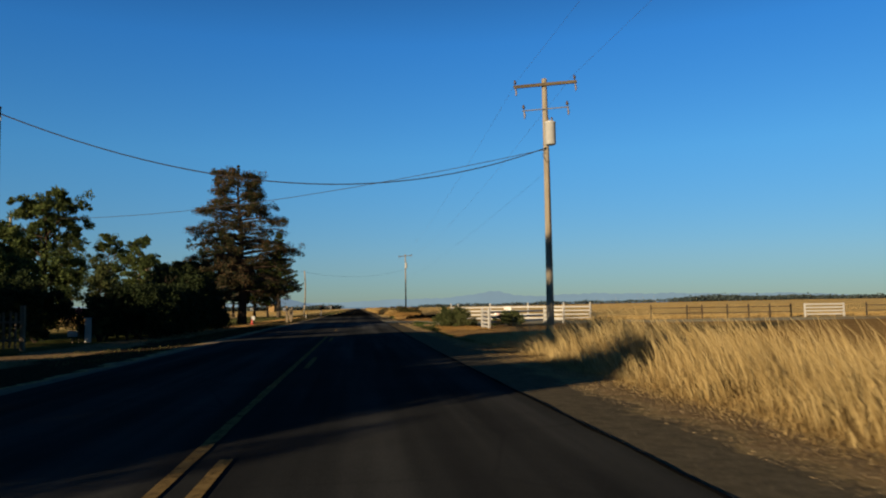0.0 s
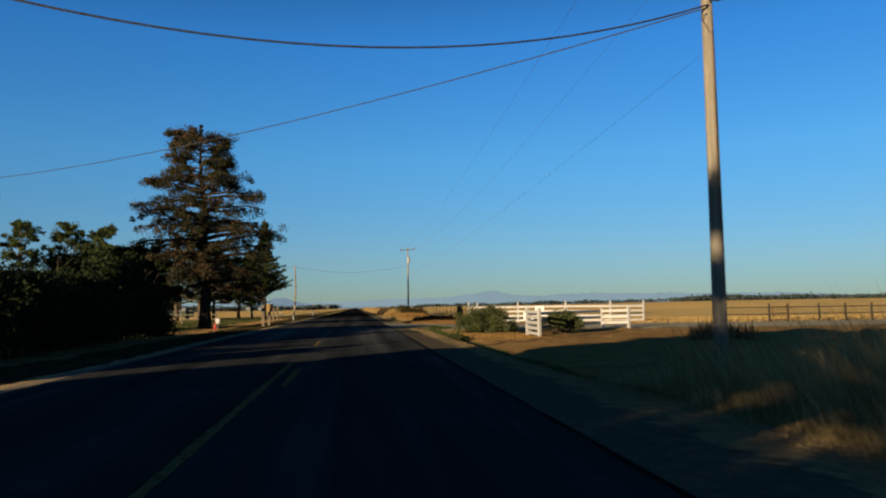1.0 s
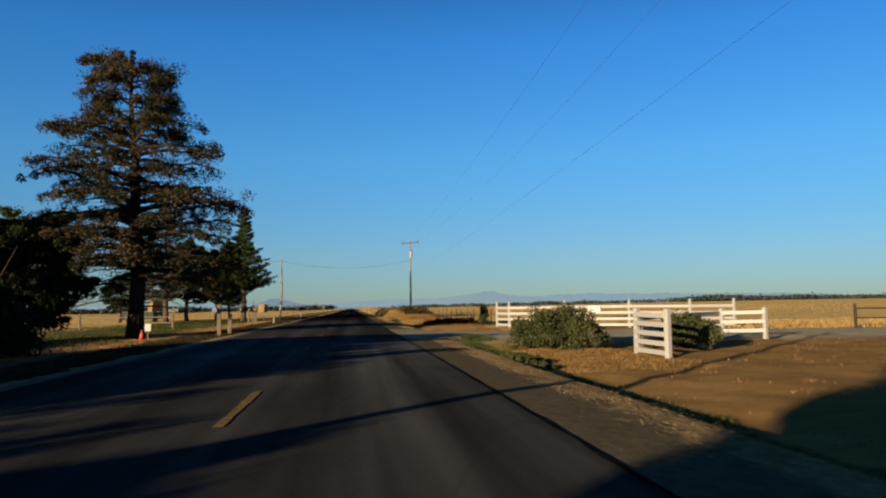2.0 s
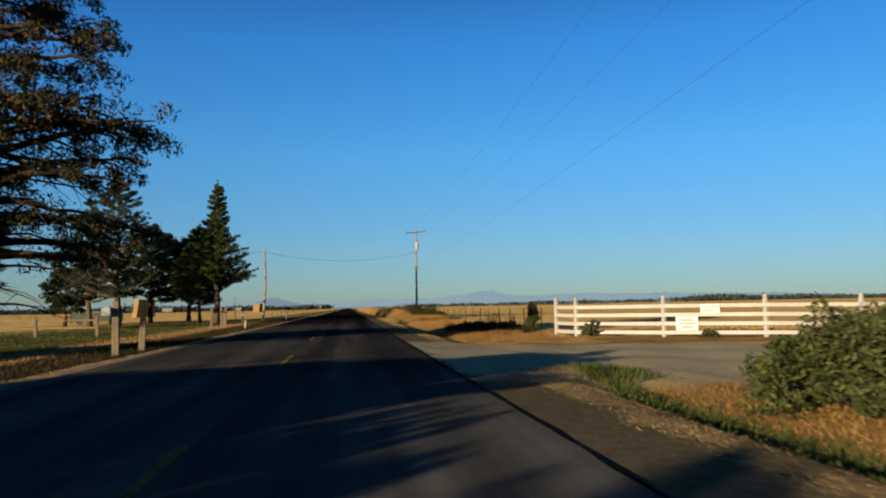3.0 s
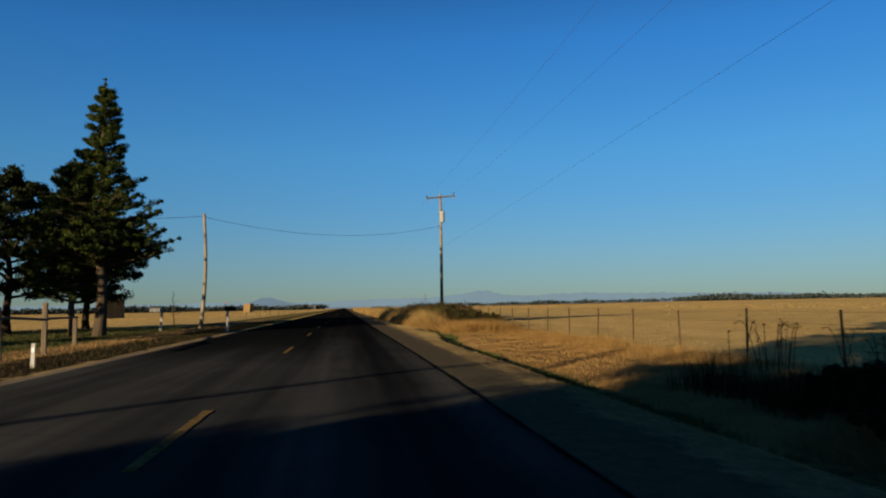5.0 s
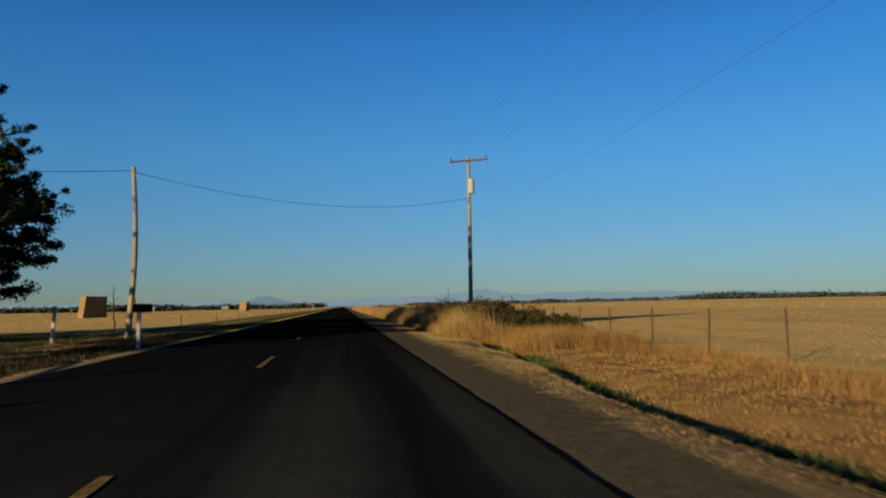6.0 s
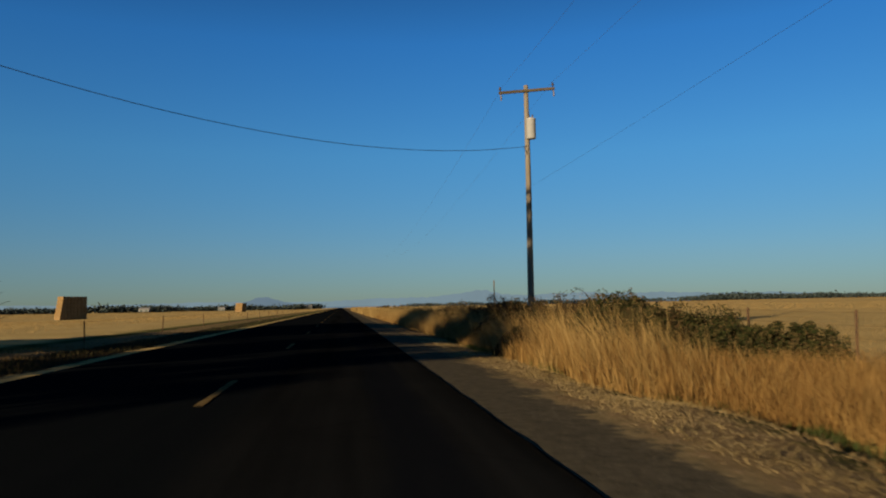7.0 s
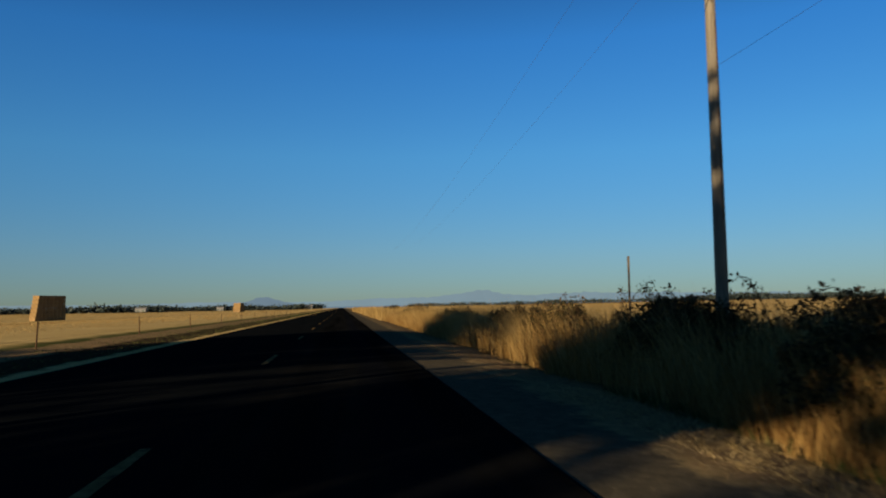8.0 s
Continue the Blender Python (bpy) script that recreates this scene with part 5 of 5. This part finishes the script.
def far_gate():
    posts = [30.6, 34.4, 36.0, 38.7, 41.0, 43.3, 45.6, 54.0, 57.6, 62.2]
    fence = thing("farm_fence", "dark weathered post and rail fence across the yard", "fence")
    for x in posts:
        part("post", block("post", 0.14, 0.14, 1.65, DARK_WOOD, 0.015), fence, m=pose(x, 72, gz(x, 72) - 0.2))
    for a, b in zip(posts, posts[1:]):
        if a == 45.6:
            continue
        for z in (0.6, 1.15):
            me, m = beam("rail", (a, 71.9, gz(a, 72) + z), (b, 71.9, gz(b, 72) + z), 0.05, 0.09, DARK_WOOD)
            part("rail", me, fence, m=m)
    gate = thing("farm_gate", "white four-barred field gate, shut", "gate")
    for x in (47.0, 51.3):
        part("gate_post", block("gate_post", 0.16, 0.16, 1.6, WHITE_WOOD, 0.015), gate, m=pose(x, 71.8, gz(x, 72) - 0.15))
    for k in range(4):
        me, m = beam("bar", (47.0, 71.7, gz(45, 72) + 0.3 + 0.34 * k), (51.3, 71.7, gz(45, 72) + 0.3 + 0.34 * k), 0.04, 0.17, WHITE_WOOD)
        part("bar", me, gate, m=m)
    dark = thing("stock_gate", "small dark steel stock gate between two posts", "gate")
    for k in range(5):
        v, f = tube(((34.5, 71.75, gz(34, 72) + 0.2 + 0.25 * k), (35.95, 71.75, gz(34, 72) + 0.2 + 0.25 * k)), (0.025, 0.025), 6)
        part("bar", mesh_from("bar", v, f, RUST), dark)
    for x in (34.52, 35.93):
        v, f = tube(((x, 71.75, gz(34, 72)), (x, 71.75, gz(34, 72) + 1.28)), (0.03, 0.03), 6)
        part("upright", mesh_from("upright", v, f, RUST), dark)


far_gate()


# ---------------------------------------------------------------- left roadside things
def wood_post(label, x, y, h, w, lean=0.0, group="old fence posts", wood=POST_WOOD):
    ob = tagged(new("fence_post", block("fence_post", w, w * 0.9, h + 0.3, wood, 0.02)), label, "post", group)
    ob.matrix_basis = pose(x, y, gz(x, y) - 0.3, 0, lean, 12)


wood_post("tall grey weathered post by the roadside", -5.45, 72.0, 1.62, 0.2, -1)
wood_post("short grey weathered post leaning by the roadside", -5.3, 74.2, 1.1, 0.2, 2)
wood_post("white painted post standing alone by the field edge", -10.4, 134.3, 1.6, 0.14, 4, wood=WHITE_WOOD)


def rail_line(label, posts, heights, rail_z):
    f = thing("rail_fence", label, "fence", group="old rail fences")
    for (x, y), h in zip(posts, heights):
        part("post", block("post", 0.16, 0.15, h + 0.3, POST_WOOD, 0.02), f, m=pose(x, y, gz(x, y) - 0.3, 0, 2 * math.sin(y), 10))
    for (a, b), (c, d) in zip(posts, posts[1:]):
        for z in rail_z:
            me, m = beam("rail", (a + 0.1, b, gz(a, b) + z), (c + 0.1, d, gz(c, d) + z * 0.97), 0.05, 0.08, POST_WOOD, 0.012)
            part("rail", me, f, m=m)


rail_line("weathered grey post and rail fence on the lawn edge", ((-7.85, 101.0), (-7.85, 105.3), (-8.3, 109.6), (-9.5, 116.0)), (1.5, 1.5, 1.75, 1.2), (1.2,))
rail_line("old rail fence across the paddock behind the pine", ((-28, 96), (-24, 95), (-20, 94), (-16, 93), (-12.5, 92.4)), (1.2, 1.2, 1.2, 1.2, 1.2), (0.55, 1.0))


def marker_post(x, y, h):
    z0 = gz(x, y)
    p = thing("marker_post", "white roadside delineator post", "marker post", pose(x, y, z0, 0, 1.5, 0), "roadside markers")
    part("stake", block("stake", 0.11, 0.05, h, WHITE_WOOD, 0.015), p)
    part("reflector", block("reflector", 0.07, 0.012, 0.12, STEEL, 0.004), p, "grey reflector", pose(0, -0.033, h - 0.22))


marker_post(-5.75, 102.2, 0.6)


def mailbox(x, y, z):
    box = thing("mailbox", "grey metal mailbox fixed to the side of a roadside post", "mailbox", pose(x, y, z, 0, 0, 8))
    prof = [(-0.13, 0), (0.13, 0), (0.13, 0.14)] + [(0.13 * math.cos(a), 0.14 + 0.13 * math.sin(a)) for a in np.linspace(0.3, math.pi - 0.3, 7)] + [(-0.13, 0.14)]
    n = len(prof)
    verts = [(px, -0.26, pz) for px, pz in prof] + [(px, 0.26, pz) for px, pz in prof]
    faces = [tuple(range(n)), tuple(range(2 * n - 1, n - 1, -1))] + [(i, i + n, (i + 1) % n + n, (i + 1) % n) for i in range(n)]
    part("shell", mesh_from("shell", verts, faces, STEEL), box)
    part("door", block("door", 0.24, 0.012, 0.22, STEEL, 0.004), box, "dull grey front door", pose(0, -0.27, 0.01))
    part("flag", block("flag", 0.012, 0.12, 0.07, RED_PAINT, 0.002), box, "red flag", pose(0.145, 0.02, 0.17))


mailbox(-5.7, 71.95, gz(-5.45, 72) + 1.2)


def black_mailbox(x, y):
    """A long black mailbox across the top of a white post, its flag raised."""
    z0 = gz(x, y)
    box = thing("mailbox", "black metal mailbox on a white painted post", "mailbox", pose(x, y, z0, 0, 1.2, 0))
    part("post", block("post", 0.13, 0.1, 1.45, WHITE_WOOD, 0.012), box, "white painted wooden post", pose(0, 0, -0.25))
    part("bracket", block("bracket", 0.5, 0.14, 0.03, WHITE_WOOD, 0.004), box, m=pose(0.1, 0, 1.2))
    prof = [(-0.12, 0), (0.12, 0), (0.12, 0.14)] + [(0.12 * math.cos(a), 0.14 + 0.12 * math.sin(a)) for a in np.linspace(0.3, math.pi - 0.3, 7)] + [(-0.12, 0.14)]
    n = len(prof)
    verts = [(-0.28, py, pz) for py, pz in prof] + [(0.28, py, pz) for py, pz in prof]
    faces = [tuple(range(n))[::-1], tuple(range(n, 2 * n))] + [(i, (i + 1) % n, (i + 1) % n + n, i + n) for i in range(n)]
    part("shell", mesh_from("shell", verts, faces, BLACK_PAINT), box, "black metal shell", pose(0.1, 0, 1.23))
    part("door", block("door", 0.012, 0.22, 0.22, BLACK_PAINT, 0.004), box, "black front door", pose(0.39, 0, 1.24))
    flag = part("flag", block("flag", 0.03, 0.012, 0.42, BLACK_PAINT, 0.002), box, "raised flag", pose(-0.1, -0.13, 1.3))
    part("flag_tip", block("flag_tip", 0.08, 0.014, 0.06, RED_PAINT, 0.002), flag, "small red tip", pose(0.02, 0, 0.36))


black_mailbox(-4.95, 126.8)


def picket_fence():
    f = thing("picket_fence", "weathered grey picket fence in the shade", "fence")
    for x in (-10.95, -13.0, -15.05):
        part("post", block("post", 0.16, 0.16, 1.95, POST_WOOD, 0.015), f, m=pose(x, 28.9, gz(x, 28.9) - 0.3))
    for z in (0.4, 1.05):
        me, m = beam("rail", (-10.95, 28.8, gz(-11, 29) + z), (-15.05, 28.8, gz(-15, 29) + z), 0.05, 0.09, POST_WOOD)
        part("rail", me, f, m=m)
    slat = block("picket", 0.09, 0.025, 1.35, POST_WOOD, 0.006)
    for k in range(20):
        part("picket", slat, f, m=pose(-11.13 - 0.2 * k, 28.75, gz(-11 - 0.2 * k, 28.8) + 0.06 + 0.04 * math.sin(k * 1.7), 0, 1.5 * math.sin(k * 2.3), 0))


picket_fence()


def yard_bits():
    b = thing("bollard", "white painted wooden bollard by the gateway", "bollard", pose(-11.1, 36.0, gz(-11, 36)))
    part("shaft", block("shaft", 0.24, 0.24, 1.1, WHITE_WOOD, 0.03), b)
    part("top", block("top", 0.28, 0.28, 0.05, WHITE_WOOD, 0.015), b, m=pose(0, 0, 1.1))
    s = thing("yard_sign", "small white board on a stake", "sign", pose(-12.0, 36.6, gz(-12, 36.6), 0, 0, 5))
    part("stake", block("stake", 0.05, 0.05, 0.5, POST_WOOD, 0.005), s)
    part("board", block("board", 0.42, 0.025, 0.28, SIGN_FACE, 0.005), s, m=pose(0, -0.035, 0.3))
    r = thing("reflector_sign", "round dull red reflector on a stake", "sign", pose(-12.05, 37.5, gz(-12, 37.5)))
    part("stake", block("stake", 0.05, 0.05, 1.45, POST_WOOD, 0.005), r)
    v, f = tube(((0, -0.03, 1.5), (0, -0.05, 1.5)), (0.18, 0.18), 16)
    part("disc", mesh_from("disc", v, f, RED_PAINT), r, "dull red disc")
    c = thing("traffic_cone", "small red traffic cone at the foot of the pine", "traffic cone", pose(-8.0, 67.0, gz(-8, 67)))
    part("base", block("base", 0.34, 0.34, 0.03, RED_PAINT, 0.008), c)
    v, f = lathe(((0.13, 0.03), (0.075, 0.28), (0.03, 0.48)), 14)
    part("cone", mesh_from("cone", v, f, RED_PAINT, True), c)
    n = thing("notice", "pale grey notice on a stake beside the pine trunk", "sign", pose(-8.1, 68.4, gz(-8.1, 68.4)))
    part("stake", block("stake", 0.05, 0.05, 0.55, POST_WOOD, 0.005), n)
    part("board", block("board", 0.28, 0.02, 0.36, CAN_GREY, 0.005), n, m=pose(0, -0.032, 0.45))
    t = thing("farm_trailer", "dark green box trailer with a pale lid on the lawn", "trailer", pose(-26.5, 136.0, gz(-26.5, 136), 0, 0, 10))
    body = part("body", block("body", 5.2, 2.0, 0.95, GREEN_PAINT, 0.04), t, m=pose(0, 0, 0.45))
    part("panel", block("panel", 4.8, 0.03, 0.6, GREEN_PAINT, 0.01), body, m=pose(0, -1.015, 0.18))
    part("lid", block("lid", 5.3, 2.1, 0.1, ROOFING, 0.03), t, "pale lid", pose(0, 0, 1.4))
    for wx in (-1.6, 1.6):
        v, f = tube(((wx, -1.02, 0.36), (wx, -0.82, 0.36)), (0.36, 0.36), 16)
        part("wheel", mesh_from("wheel", v, f, CABLE), t, "black tyre")


yard_bits()


def bare_sapling(x, y, h, seed):
    """A thin dead sapling with a few crooked twigs."""
    rng = np.random.default_rng(seed)
    tree = thing("dead_sapling", "thin bare dead sapling by the field fence", "tree", pose(x, y, gz(x, y), 0, -2, 0))
    pts = [(0.05 * math.sin(2.1 * i), 0.04 * math.sin(1.3 * i), h * i / 7 - (0.2 if i == 0 else 0)) for i in range(8)]
    v, f = tube(pts, [0.055 - 0.006 * i for i in range(8)], 7)
    part("trunk", mesh_from("trunk", v, f, BARK), tree)
    for k in range(9):
        z = h * (0.28 + 0.07 * k)
        tw = limb_points(rng, (0, 0, z), k * 2.4, rng.uniform(0.5, 1.1) * (1 - 0.06 * k), 0.7, 0.3, 5)
        v, f = tube(tw, [0.016 - 0.002 * q for q in range(len(tw))], 4, False)
        part("twig", mesh_from("twig", v, f, BARK), tree)


bare_sapling(-14.6, 157.5, 3.3, 77)
st = thing("stake", "tall thin steel stake among the brambles", "stake", pose(9.9, 158.3, gz(9.9, 158.3)))
part("shaft", block("shaft", 0.05, 0.05, 2.65, POST_WOOD, 0.006), st)
part("tip", block("tip", 0.055, 0.055, 0.25, POST_WOOD, 0.006), st, "bare wooden tip", pose(0, 0, 2.65))


# ---------------------------------------------------------------- far farm things
def hay_stack(label, x, y, cols, rows, layers, bale, turn):
    """A stack of big square bales: the outer ones, with a stepped end."""
    s = thing("hay_stack", label, "hay stack", pose(x, y, gz(x, y), 0, 0, turn), "hay stacks")
    bw, bl, bh = bale
    me = block("bale", bw - 0.05, bl - 0.06, bh - 0.03, HAY, 0.07)
    rng = random.Random(cols * 7 + rows)
    for k in range(layers):
        for i in range(cols):
            for j in range(rows):
                if 0 < i < cols - 1 and 0 < j < rows - 1 and k < layers - 1:
                    continue
                part("bale", me, s, m=pose((i - (cols - 1) / 2) * bw + (0.2 * k if i == 0 else 0.0) + rng.uniform(-0.05, 0.05) , (j + 0.5) * bl + rng.uniform(-0.05, 0.05), k * bh, 0, 0, rng.uniform(-1, 1)))


hay_stack("tall stack of square hay bales standing on stubble", -80.3, 363, 8, 1, 6, (1.25, 2.5, 1.2), 60)
hay_stack("distant stack of square hay bales", -92, 860, 6, 3, 7, (1.3, 2.5, 1.22), 66)


def far_barn(x, y, w, d, h, label):
    b = thing("barn", label, "barn", pose(x, y, -0.4))
    part("wall", block("wall", w, d, h, BARN_WALL, 0.05), b)
    o, r = 0.4, h * 0.45
    verts = [(-w / 2 - o, -d / 2 - o, h), (w / 2 + o, -d / 2 - o, h), (w / 2 + o, d / 2 + o, h), (-w / 2 - o, d / 2 + o, h), (-w / 2 - o, 0, h + r), (w / 2 + o, 0, h + r)]
    part("roof", mesh_from("roof", verts, [(0, 1, 5, 4), (2, 3, 4, 5), (0, 4, 3), (1, 2, 5), (3, 2, 1, 0)], ROOFING), b)
    for sx in (-0.25, 0.25):
        part("door", block("door", w * 0.2, 0.1, h * 0.7, GREEN_PAINT, 0.02), b, m=pose(sx * w, -d / 2 - 0.06, 0))


far_barn(-232, 1050, 12, 8, 3.5, "grey farm building far across the hay field")
far_barn(-150, 1100, 8, 6, 3.2, "small grey farm building far across the hay field")
far_barn(-60, 1480, 18, 10, 5, "pale farm shed at the end of the plain")
